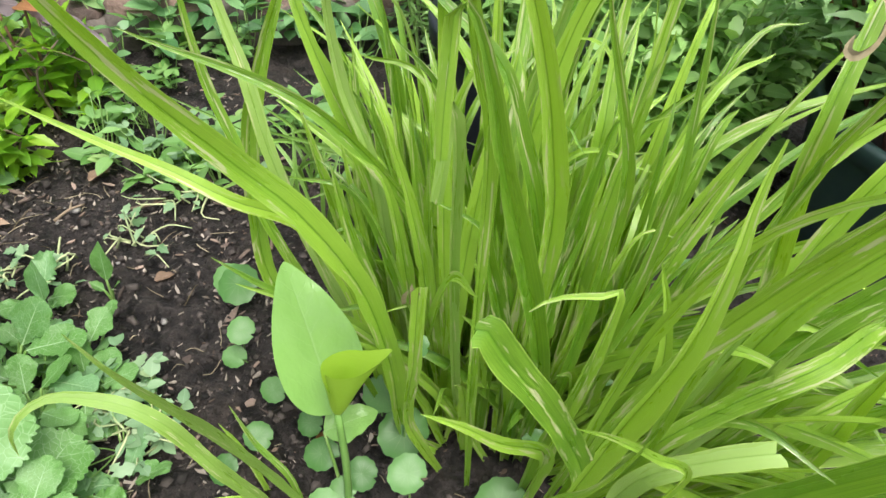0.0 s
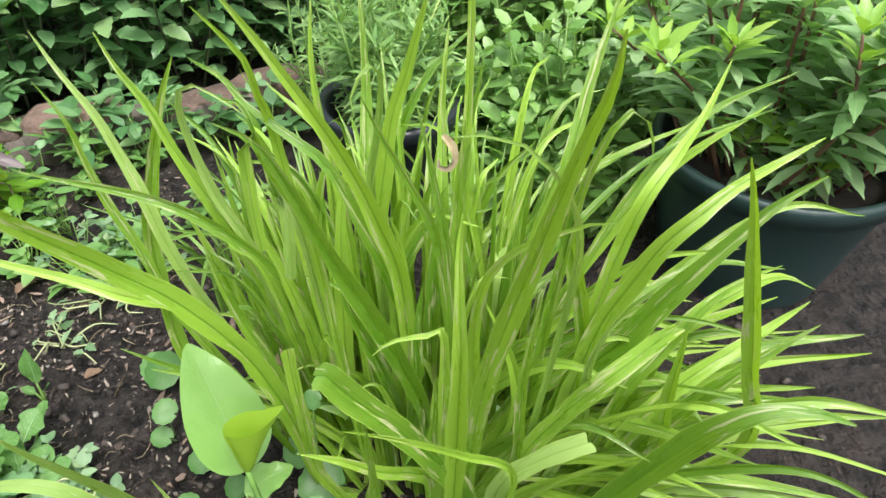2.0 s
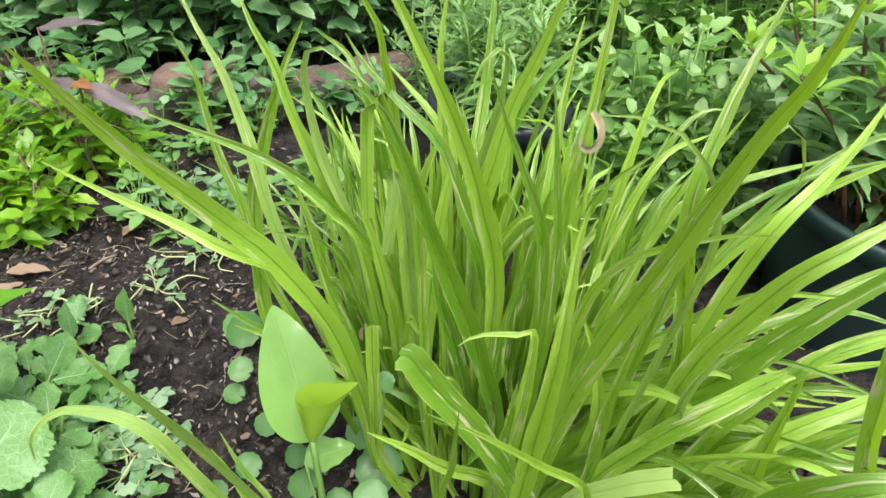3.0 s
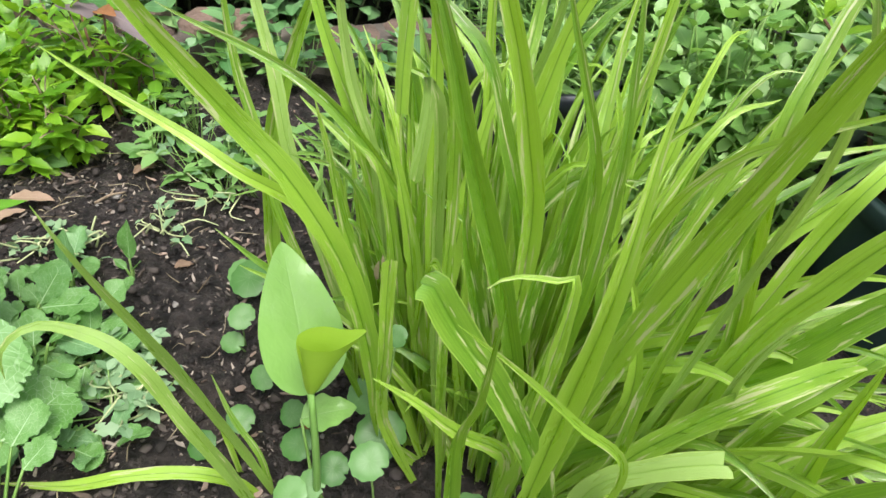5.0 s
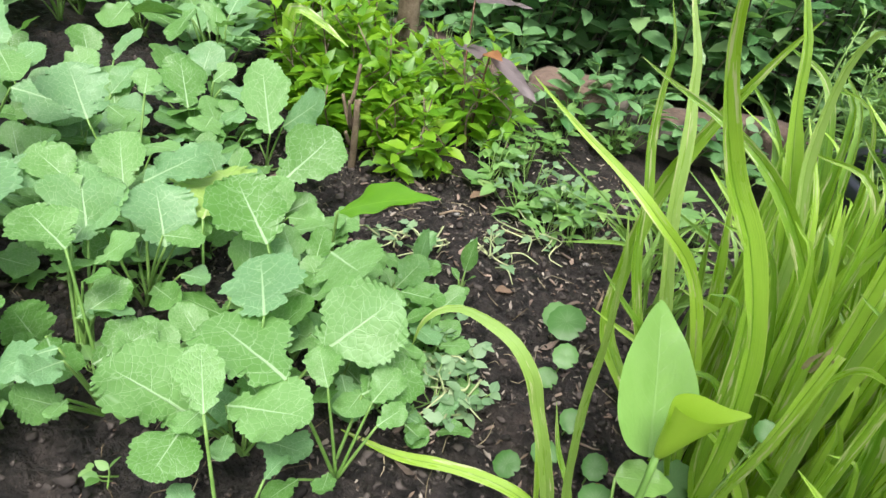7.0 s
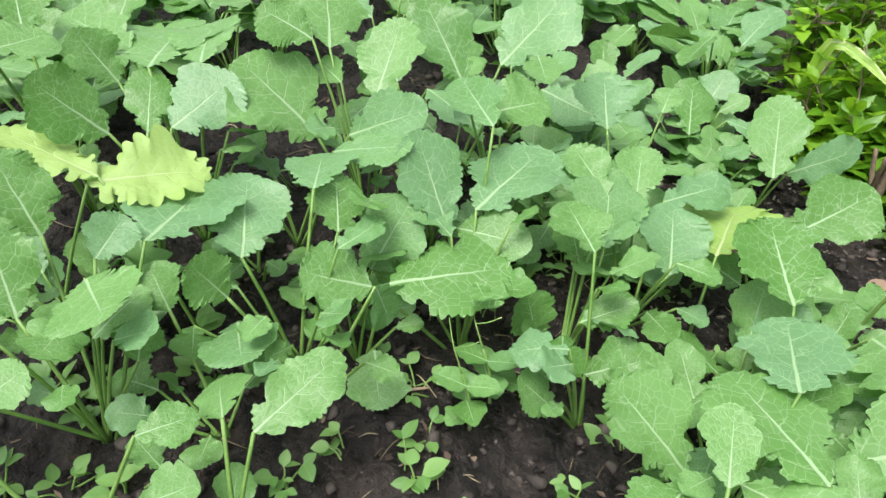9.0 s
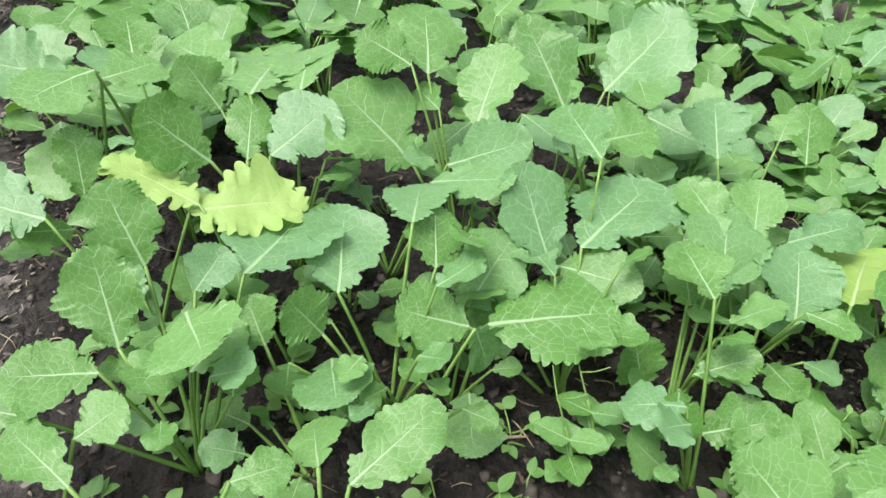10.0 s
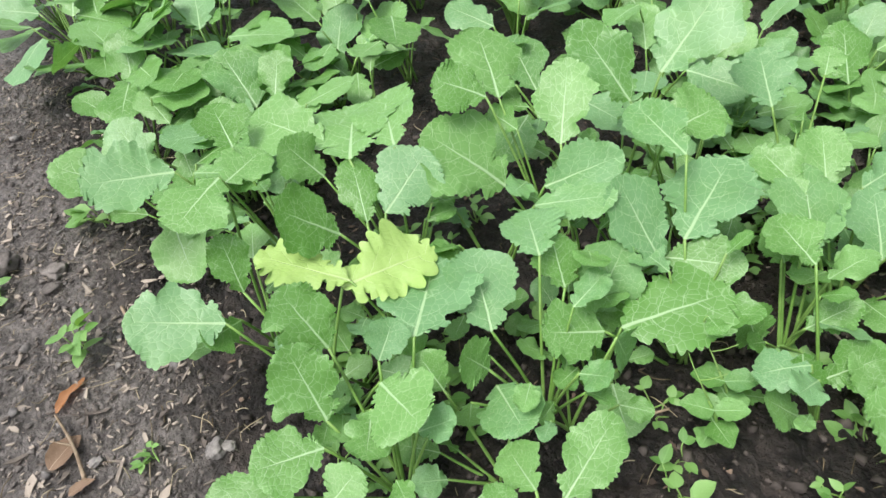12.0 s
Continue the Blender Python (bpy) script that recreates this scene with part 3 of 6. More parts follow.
# ---- stone edging behind the bed ----
def edging(points, seed=1, size=(0.15, 0.085, 0.10)):
    C, L = spline(points, 60)
    base = thing("stone_edging", tuple(C[30]), "low edging of reddish rounded stones set in grey mortar", "edging", kind="structure")
    r = random.Random(seed)
    step = size[0] * 0.98
    k = int(L / step)
    for i in range(k):
        p = C[min(60, int((i + 0.5) / k * 60))]
        q = C[min(60, int((i + 0.5) / k * 60) + 1)]
        a = math.atan2(q[1] - p[1], q[0] - p[0])
        s = (size[0] * r.uniform(0.85, 1.05), size[1] * r.uniform(0.9, 1.1), size[2] * r.uniform(0.85, 1.1))
        part("stone", rock((p[0], p[1], relief(p[0], p[1]) + s[2] * 0.40), s, i + 5 * seed, a + r.uniform(-0.1, 0.1), 0.10, 3, 0.42), STONE, base)
    bed = []
    for i in range(30):
        p, q = C[i * 2], C[i * 2 + 2]
        a = math.atan2(q[1] - p[1], q[0] - p[0])
        bed.append(rock(((p[0] + q[0]) / 2, (p[1] + q[1]) / 2, relief(p[0], p[1]) + 0.008), (L / 30 * 1.3, size[1] * 1.2, 0.105), i + 50, a, 0.10, 2, 0.42))
    part("mortar", join(bed), MORTAR, base, "rough grey mortar bed")


edging([(-1.9, 1.35, 0), (-1.35, 1.24, 0), (-0.95, 1.14, 0), (-0.62, 1.11, 0), (-0.30, 1.15, 0), (0.02, 1.28, 0), (0.4, 1.5, 0)], 1, (0.165, 0.09, 0.088))


# ---- shrubs ----
def shrub(name, at, rx, ry, h, stems, per, leaf_len, leaf_w, mat, label, category, seed, kind="ovate", stem_mat=BARK, spread=0.5, bare=0.2, droop=0.1, whorl=2, group="", stem_r=0.003, tip_mat=None, jag=0.10):
    """A bush of many upright stems, each with its own leaves in pairs or whorls."""
    r = random.Random(seed)
    z0 = at[2] if len(at) > 2 else relief(at[0], at[1])
    s = thing(name, (at[0], at[1], z0), label, category, group)
    for i in range(stems):
        a = r.uniform(0, 6.283)
        q = math.sqrt(r.random())
        top = np.array((at[0] + rx * q * math.cos(a), at[1] + ry * q * math.sin(a), z0 + h * (1 - 0.35 * q * q) * r.uniform(0.7, 1.08)))
        root = np.array((at[0] + (top[0] - at[0]) * (1 - spread) + r.gauss(0, 0.01), at[1] + (top[1] - at[1]) * (1 - spread) + r.gauss(0, 0.01), z0 - 0.004))
        mid = (root + top) / 2 + np.array((r.gauss(0, 0.02), r.gauss(0, 0.02), 0.02))
        st = part("stem", tube([root, mid, top], stem_r * r.uniform(0.8, 1.3), stem_r * 0.45, 6, 5), stem_mat, s)
        C, L = spline([root, mid, top], per)
        pl = []
        turn = r.uniform(0, 3)
        for k in range(per + 1):
            f = k / per
            if f < bare:
                continue
            turn += 1.57 if whorl == 2 else 0.9
            for w in range(whorl):
                b = turn + 6.283 * w / whorl + r.gauss(0, 0.25)
                up = 0.15 + 0.9 * max(0, f - 0.7) / 0.3 + r.gauss(0, 0.2) - droop * (1 - f) * 3
                d = unit((math.cos(b), math.sin(b), up))
                ln = leaf_len * r.uniform(0.65, 1.1) * (1.0 if f < 0.85 else 0.72)
                p0 = C[k] + d * 0.004
                pl.append((p0, p0 + d * ln, ln * leaf_w / leaf_len * r.uniform(0.85, 1.15), r.gauss(0, 18)))
        if tip_mat:
            cut = max(1, len(pl) - 2 * whorl)
            tagged(part("young_leaves", leaflet_set(pl[cut:], kind, 8, 0.22, jag=jag), tip_mat, st, "bright young leaves"), kind="stuff")
            pl = pl[:cut]
        tagged(part("foliage", leaflet_set(pl, kind, 8, 0.22, jag=jag), mat, st), kind="stuff")
    return s


# dark shrubs behind the edging
n_dark = 0
for bx, by, bh in ((-1.55, 1.55, 0.55), (-1.2, 1.46, 0.55), (-0.85, 1.36, 0.46), (-0.52, 1.34, 0.46), (-0.22, 1.44, 0.46), (0.08, 1.58, 0.5), (-1.0, 1.75, 0.8), (-0.6, 1.72, 0.8), (-0.25, 1.85, 0.75), (0.2, 1.95, 0.75), (-1.5, 1.95, 0.9), (0.6, 1.95, 0.85), (1.1, 1.95, 0.9), (-2.0, 1.6, 0.8), (-2.2, 1.0, 0.6)):
    n_dark += 1
    shrub("dark_shrub", (bx, by), 0.26, 0.17, bh, 38, 11, 0.064, 0.036, SHRUB_DARK, "leafy dark green shrub behind the stone edging", "shrub", 20 + n_dark, stem_mat=HEDGE_STEM, spread=0.4, bare=0.1, group="shrubs behind the edging")

# bright small-leaved bush
shrub("bright_shrub", (-0.575, 0.79), 0.14, 0.10, 0.21, 34, 8, 0.048, 0.020, SHRUB_BRIGHT, "low bright green bush with small whorled leaves", "shrub", 61, kind="lance", spread=0.35, bare=0.1, whorl=4, stem_r=0.0022)
shrub("bright_shrub", (-0.44, 0.765), 0.09, 0.06, 0.13, 22, 6, 0.036, 0.016, SHRUB_BRIGHT, "low bright green bush with yellowing lower leaves", "shrub", 62, kind="lance", spread=0.35, bare=0.1, whorl=3, stem_r=0.0022)
shrub("bright_shrub", (-0.74, 0.92), 0.13, 0.09, 0.26, 24, 8, 0.050, 0.022, SHRUB_BRIGHT, "bright green bush with small whorled leaves", "shrub", 63, kind="lance", spread=0.35, bare=0.1, whorl=4, stem_r=0.0022)

shrub("bright_shrub", (-0.42, 0.90), 0.10, 0.07, 0.20, 14, 7, 0.046, 0.020, SHRUB_BRIGHT, "sparse bright green bush before the stone edging", "shrub", 64, kind="lance", spread=0.35, bare=0.25, whorl=3, stem_r=0.0022)

# mint-like and feathery plants behind the clump
shrub("mint_bush", (0.45, 0.90), 0.17, 0.10, 0.33, 80, 12, 0.042, 0.025, SHRUB_MINT, "dense fresh green mint-like bush with toothed leaves", "shrub", 71, spread=0.3, bare=0.1, stem_mat=STALK)
shrub("mint_bush", (0.500, 0.84), 0.075, 0.06, 0.22, 30, 11, 0.038, 0.023, SHRUB_MINT, "small fresh green mint-like bush beside the green pot", "shrub", 76, spread=0.35, bare=0.05, stem_mat=STALK)
shrub("mint_bush", (0.80, 1.20), 0.26, 0.18, 0.50, 80, 13, 0.042, 0.025, SHRUB_MINT, "dense fresh green mint-like bush with toothed leaves", "shrub", 72, spread=0.3, bare=0.1, stem_mat=STALK)
shrub("mint_bush", (0.45, 1.30), 0.26, 0.16, 0.50, 80, 13, 0.042, 0.025, SHRUB_MINT, "tall fresh green mint-like bush with toothed leaves", "shrub", 73, spread=0.35, bare=0.1, stem_mat=STALK)
shrub("mint_bush", (1.05, 1.50), 0.30, 0.2, 0.6, 60, 13, 0.044, 0.026, SHRUB_MINT, "tall fresh green mint-like bush with toothed leaves", "shrub", 75, spread=0.35, bare=0.1, stem_mat=STALK)
shrub("feathery_plant", (0.20, 1.15), 0.17, 0.14, 0.36, 50, 14, 0.032, 0.007, FEATHER, "pale feathery plant growing beyond the clump", "plant", 74, kind="lance", spread=0.35, bare=0.15, whorl=4, stem_mat=STALK)


# ---- pots ----
def pot(name, x, y, r_top, r_base, h, mat, label, seed):
    """A round plastic planter: rolled rim, wall with thickness, soil inside."""
    t = thing(name, (x, y, 0), label, "plant pot")
    prof = [(r_base, 0.0), (r_base + (r_top - r_base) * 0.5, h * 0.5), (r_top - 0.006, h - 0.035), (r_top - 0.004, h - 0.030), (r_top + 0.004, h - 0.028), (r_top + 0.006, h - 0.006), (r_top + 0.004, h), (r_top - 0.004, h), (r_top - 0.008, h - 0.006), (r_top - 0.016, h - 0.06), (r_base, 0.05)]
    V, F = [], []
    n = 72
    for k in range(n):
        a = 6.28318 * k / n
        V += [(x + q * math.cos(a), y + q * math.sin(a), z) for q, z in prof]
    m = len(prof)
    for k in range(n):
        q = (k + 1) % n
        F += [(k * m + i, q * m + i, q * m + i + 1, k * m + i + 1) for i in range(m - 1)]
    part("pot_wall", (V, F, None), mat, t)
    rr = random.Random(seed)
    V, F = [(x, y, h - 0.04)], []
    for k in range(40):
        a = 6.28318 * k / 40
        V += [(x + q * math.cos(a), y + q * math.sin(a), h - 0.045 + rr.uniform(-0.005, 0.008)) for q in (r_top * 0.5, r_top - 0.015)]
    for k in range(40):
        q = (k + 1) % 40
        F += [(0, 1 + 2 * k, 1 + 2 * q), (1 + 2 * k, 2 + 2 * k, 2 + 2 * q, 1 + 2 * q)]
    part("potting_soil", (V, F, None), CLODS, t, "dark potting soil")
    return t


pot("green_pot", 0.752, 0.742, 0.160, 0.120, 0.205, POT_GREEN, "round dark green plastic pot standing on the soil", 1)
pot("black_pot", 0.235, 0.905, 0.10, 0.075, 0.215, POT_BLACK, "round black plastic pot half hidden behind the clump", 2)
shrub("lance_leaf_plant", (0.76, 0.75, 0.16), 0.27, 0.22, 0.36, 42, 9, 0.064, 0.018, SHRUB_LANCE, "potted plant with whorls of lance-shaped leaves on reddish stems", "plant", 81, kind="lance", spread=0.6, bare=0.3, droop=0.0, whorl=6, stem_mat=RED_STEM, stem_r=0.0035, tip_mat=LANCE_TIP)
shrub("pot_plant", (0.235, 0.905, 0.17), 0.10, 0.08, 0.22, 26, 10, 0.040, 0.008, FEATHER, "pale feathery seedlings in a black pot", "plant", 82, kind="lance", spread=0.5, bare=0.1, whorl=4, stem_mat=STALK)

for sx, sy, sn in ((0.76, 0.72, 84), (0.72, 0.80, 85)):
    shrub("lance_leaf_plant", (sx, sy, 0.155), 0.09, 0.07, 0.12, 9, 5, 0.058, 0.018, SHRUB_LANCE, "low side shoots with lance-shaped leaves in the green pot", "plant", sn, kind="lance", spread=0.7, bare=0.0, droop=0.0, whorl=5, stem_mat=RED_STEM, stem_r=0.002, tip_mat=LANCE_TIP)


# ---- the strap-leaved clump ----
clump = thing("strap_leaf_clump", (0.22, 0.45, 0.0), "dense clump of arching bright green strap leaves with chewed streaks", "plant")


def blade(points, w, mat=BLADE, tip="point", fold=0.34, face=(0.0, -0.75, 0.65), twist=None, owner=clump):
    f = (face[0] + rnd.gauss(0, 0.10), face[1] + rnd.gauss(0, 0.06), face[2])
    return part("leaf_blade", ribbon(points, w, f, fold * rnd.uniform(0.6, 1.6), 38 if owner is clump else 18, tip, rnd.uniform(-10, 10) if twist is None else twist, bites=rnd.choice((0, 0, 1, 2, 4)) if w > 0.01 and tip == "point" else 0), mat, owner)


blade([(0.160, 0.416, 0.000), (0.127, 0.410, 0.044), (0.116, 0.400, 0.167), (0.100, 0.390, 0.265), (0.072, 0.378, 0.342), (0.045, 0.365, 0.390), (0.024, 0.326, 0.464), (0.023, 0.280, 0.534)], 0.0165, face=(0.40, -0.72, 0.57))
blade([(0.119, 0.437, 0.000), (0.094, 0.462, 0.085), (0.076, 0.474, 0.165), (0.046, 0.466, 0.250), (0.012, 0.432, 0.305), (-0.022, 0.430, 0.330), (-0.065, 0.430, 0.353), (-0.108, 0.430, 0.379)], 0.0107, face=(0.45, -0.68, 0.58))
blade([(0.101, 0.502, 0.000), (0.046, 0.530, 0.120), (0.006, 0.550, 0.240), (-0.009, 0.567, 0.310), (-0.021, 0.578, 0.350), (-0.030, 0.584, 0.381), (-0.048, 0.592, 0.417), (-0.062, 0.600, 0.451)], 0.0124, face=(0.38, -0.84, 0.40), mat=BLADE_PALE)
blade([(0.144, 0.466, 0.000), (0.121, 0.474, 0.123), (0.105, 0.480, 0.245), (0.091, 0.484, 0.303), (0.074, 0.487, 0.353), (0.058, 0.491, 0.398), (0.048, 0.495, 0.434), (0.036, 0.497, 0.459), (0.028, 0.500, 0.485)], 0.0139, face=(0.30, -0.86, 0.41))
blade([(0.090, 0.496, 0.000), (0.030, 0.522, 0.049), (-0.013, 0.540, 0.098), (-0.021, 0.555, 0.172), (-0.018, 0.573, 0.251), (0.001, 0.580, 0.321), (0.019, 0.580, 0.369), (0.033, 0.580, 0.402), (0.049, 0.580, 0.432)], 0.0155, face=(0.28, -0.85, 0.44))
blade([(0.093, 0.496, 0.000), (0.034, 0.522, 0.094), (-0.008, 0.540, 0.187), (-0.022, 0.550, 0.255), (-0.037, 0.558, 0.304), (-0.044, 0.563, 0.350), (-0.047, 0.566, 0.387), (-0.061, 0.570, 0.421)], 0.0097, face=(0.39, -0.80, 0.46))
blade([(0.140, 0.466, 0.000), (0.117, 0.474, 0.146), (0.100, 0.480, 0.293), (0.081, 0.480, 0.364), (0.075, 0.476, 0.424), (0.080, 0.469, 0.453), (0.091, 0.465, 0.461), (0.110, 0.458, 0.452), (0.126, 0.450, 0.442)], 0.0088, face=(0.21, -0.87, 0.44), mat=BLADE_PALE)
blade([(0.230, 0.430, 0.000), (0.227, 0.430, 0.119), (0.224, 0.430, 0.239), (0.211, 0.426, 0.309), (0.191, 0.422, 0.374), (0.175, 0.424, 0.417), (0.152, 0.432, 0.437), (0.127, 0.442, 0.457), (0.112, 0.450, 0.477)], 0.0124, face=(0.13, -0.87, 0.47))
blade([(0.227, 0.423, 0.000), (0.223, 0.421, 0.152), (0.220, 0.420, 0.303), (0.205, 0.404, 0.383), (0.192, 0.392, 0.433), (0.178, 0.379, 0.475), (0.165, 0.373, 0.505), (0.153, 0.367, 0.532), (0.140, 0.360, 0.558)], 0.0136, face=(0.11, -0.91, 0.40))
blade([(0.237, 0.408, 0.000), (0.235, 0.404, 0.079), (0.234, 0.400, 0.157), (0.211, 0.383, 0.265), (0.190, 0.367, 0.344), (0.173, 0.353, 0.406), (0.161, 0.343, 0.458), (0.150, 0.336, 0.490), (0.135, 0.330, 0.505)], 0.0143, face=(0.12, -0.82, 0.55))
blade([(0.188, 0.380, 0.000), (0.175, 0.368, 0.202), (0.166, 0.360, 0.405), (0.156, 0.346, 0.460), (0.150, 0.337, 0.491), (0.147, 0.335, 0.497), (0.145, 0.335, 0.492), (0.144, 0.333, 0.475), (0.143, 0.331, 0.448), (0.143, 0.330, 0.426)], 0.0072, face=(0.16, -0.81, 0.57), tip="cut")
blade([(0.182, 0.423, 0.000), (0.167, 0.421, 0.139), (0.157, 0.420, 0.278), (0.154, 0.406, 0.367), (0.150, 0.398, 0.407), (0.147, 0.397, 0.414), (0.148, 0.395, 0.405), (0.147, 0.390, 0.380), (0.144, 0.385, 0.352)], 0.0084, face=(0.12, -0.78, 0.62), mat=BLADE_PALE, tip="cut")
blade([(0.255, 0.416, 0.000), (0.257, 0.412, 0.109), (0.259, 0.410, 0.217), (0.251, 0.396, 0.326), (0.243, 0.387, 0.382), (0.225, 0.380, 0.433), (0.213, 0.375, 0.463), (0.202, 0.370, 0.495)], 0.0091, face=(-0.06, -0.83, 0.55))
blade([(0.216, 0.466, 0.000), (0.210, 0.474, 0.153), (0.205, 0.480, 0.305), (0.214, 0.478, 0.376), (0.222, 0.476, 0.422), (0.233, 0.472, 0.455), (0.242, 0.466, 0.490), (0.250, 0.460, 0.521)], 0.0158, face=(-0.09, -0.91, 0.40))
blade([(0.250, 0.387, 0.000), (0.251, 0.377, 0.070), (0.252, 0.370, 0.140), (0.250, 0.357, 0.242), (0.249, 0.341, 0.338), (0.244, 0.330, 0.413), (0.239, 0.330, 0.449), (0.234, 0.330, 0.481), (0.229, 0.330, 0.508)], 0.0084, face=(-0.12, -0.81, 0.57))
blade([(0.342, 0.408, 0.000), (0.364, 0.404, 0.086), (0.380, 0.400, 0.173), (0.365, 0.394, 0.264), (0.344, 0.388, 0.345), (0.332, 0.384, 0.390), (0.326, 0.381, 0.428), (0.336, 0.399, 0.454), (0.345, 0.414, 0.476), (0.358, 0.432, 0.500), (0.370, 0.450, 0.525)], 0.0129, face=(-0.37, -0.85, 0.38))
blade([(0.257, 0.351, 0.000), (0.260, 0.333, 0.115), (0.262, 0.320, 0.231), (0.265, 0.298, 0.341), (0.270, 0.277, 0.418), (0.273, 0.255, 0.480), (0.274, 0.240, 0.520), (0.274, 0.227, 0.549), (0.273, 0.213, 0.573), (0.268, 0.200, 0.594)], 0.0130, face=(-0.39, -0.80, 0.47))
blade([(0.260, 0.365, 0.000), (0.263, 0.351, 0.133), (0.265, 0.340, 0.266), (0.258, 0.313, 0.359), (0.257, 0.290, 0.424), (0.265, 0.272, 0.462), (0.282, 0.257, 0.485), (0.291, 0.248, 0.496), (0.298, 0.240, 0.502)], 0.0080, face=(-0.33, -0.71, 0.62))
blade([(0.303, 0.365, 0.000), (0.316, 0.351, 0.175), (0.325, 0.340, 0.350), (0.307, 0.296, 0.443), (0.286, 0.264, 0.497), (0.269, 0.251, 0.524), (0.257, 0.254, 0.533), (0.243, 0.257, 0.534), (0.231, 0.260, 0.532)], 0.0053, face=(-0.23, -0.83, 0.51), mat=BLADE_PALE)
blade([(0.400, 0.370, 0.000), (0.460, 0.347, 0.084), (0.504, 0.330, 0.168), (0.457, 0.314, 0.300), (0.428, 0.302, 0.371), (0.403, 0.291, 0.428), (0.383, 0.280, 0.471), (0.364, 0.270, 0.507)], 0.0124, face=(-0.55, -0.61, 0.57))
blade([(0.331, 0.387, 0.000), (0.350, 0.377, 0.140), (0.364, 0.370, 0.280), (0.376, 0.358, 0.347), (0.385, 0.347, 0.392), (0.401, 0.342, 0.419), (0.427, 0.352, 0.432), (0.455, 0.361, 0.440), (0.484, 0.370, 0.448)], 0.0160, face=(-0.56, -0.67, 0.49))
blade([(0.327, 0.394, 0.000), (0.346, 0.386, 0.105), (0.359, 0.380, 0.209), (0.390, 0.374, 0.268), (0.412, 0.369, 0.318), (0.435, 0.364, 0.362), (0.456, 0.363, 0.393), (0.469, 0.361, 0.410), (0.489, 0.360, 0.426)], 0.0190, face=(-0.56, -0.63, 0.53))
blade([(0.292, 0.365, 0.000), (0.302, 0.351, 0.086), (0.310, 0.340, 0.172), (0.343, 0.337, 0.240), (0.374, 0.335, 0.285), (0.433, 0.375, 0.273), (0.514, 0.420, 0.254)], 0.0146, face=(-0.41, -0.56, 0.72))
blade([(0.339, 0.352, 0.000), (0.376, 0.322, 0.099), (0.402, 0.300, 0.199), (0.415, 0.286, 0.260), (0.425, 0.275, 0.295), (0.442, 0.268, 0.314), (0.470, 0.264, 0.313), (0.500, 0.260, 0.300)], 0.0202, face=(-0.55, -0.42, 0.72))
blade([(0.254, 0.351, 0.000), (0.256, 0.333, 0.078), (0.257, 0.320, 0.155), (0.240, 0.315, 0.208), (0.209, 0.306, 0.279), (0.183, 0.301, 0.325), (0.167, 0.298, 0.358), (0.162, 0.297, 0.358)], 0.0190, face=(0.04, -0.59, 0.80), tip="cut")
blade([(0.234, 0.358, 0.000), (0.231, 0.342, 0.086), (0.229, 0.330, 0.172), (0.193, 0.316, 0.212), (0.165, 0.306, 0.251), (0.140, 0.300, 0.275)], 0.0114, face=(0.03, -0.51, 0.86))
blade([(0.271, 0.336, 0.000), (0.277, 0.315, 0.102), (0.282, 0.300, 0.203), (0.306, 0.291, 0.248), (0.329, 0.286, 0.270), (0.337, 0.285, 0.274)], 0.0151, face=(-0.25, -0.48, 0.84), mat=BLADE_PALE, tip="cut")
blade([(0.212, 0.310, 0.000), (0.199, 0.264, 0.165), (0.190, 0.230, 0.330), (0.194, 0.212, 0.389), (0.195, 0.203, 0.427), (0.196, 0.200, 0.448)], 0.0081, face=(0.01, -0.51, 0.86))
blade([(0.236, 0.372, 0.000), (0.233, 0.359, 0.069), (0.232, 0.350, 0.138), (0.233, 0.340, 0.208), (0.235, 0.333, 0.262), (0.236, 0.331, 0.299)], 0.0116, face=(-0.07, -0.54, 0.84))
blade([(0.269, 0.315, 0.000), (0.275, 0.289, 0.136), (0.279, 0.270, 0.271), (0.241, 0.251, 0.333), (0.207, 0.231, 0.387), (0.184, 0.215, 0.423)], 0.0055, face=(-0.09, -0.51, 0.85))
blade([(0.245, 0.336, 0.000), (0.246, 0.315, 0.101), (0.246, 0.300, 0.202), (0.245, 0.287, 0.291), (0.243, 0.270, 0.383), (0.242, 0.270, 0.434), (0.242, 0.276, 0.461), (0.244, 0.280, 0.481)], 0.0133, face=(-0.16, -0.70, 0.70))
blade([(0.265, 0.466, 0.000), (0.269, 0.474, 0.149), (0.272, 0.480, 0.299), (0.277, 0.492, 0.350), (0.284, 0.504, 0.392), (0.291, 0.511, 0.418), (0.297, 0.520, 0.446)], 0.0111, face=(-0.18, -0.86, 0.48))
blade([(0.258, 0.480, 0.000), (0.260, 0.492, 0.154), (0.262, 0.500, 0.308), (0.265, 0.523, 0.352), (0.267, 0.542, 0.391), (0.270, 0.550, 0.423), (0.275, 0.560, 0.457)], 0.0118, face=(-0.13, -0.88, 0.45))
blade([(0.340, 0.408, 0.000), (0.361, 0.404, 0.146), (0.376, 0.400, 0.291), (0.385, 0.400, 0.350), (0.394, 0.400, 0.389), (0.418, 0.418, 0.409), (0.454, 0.456, 0.420), (0.490, 0.500, 0.441)], 0.0118, face=(-0.48, -0.75, 0.46))
blade([(0.309, 0.394, 0.000), (0.324, 0.386, 0.187), (0.334, 0.380, 0.373), (0.335, 0.369, 0.429), (0.340, 0.359, 0.468), (0.349, 0.358, 0.482), (0.357, 0.357, 0.478), (0.364, 0.356, 0.464), (0.367, 0.355, 0.448)], 0.0086, face=(-0.43, -0.77, 0.48))
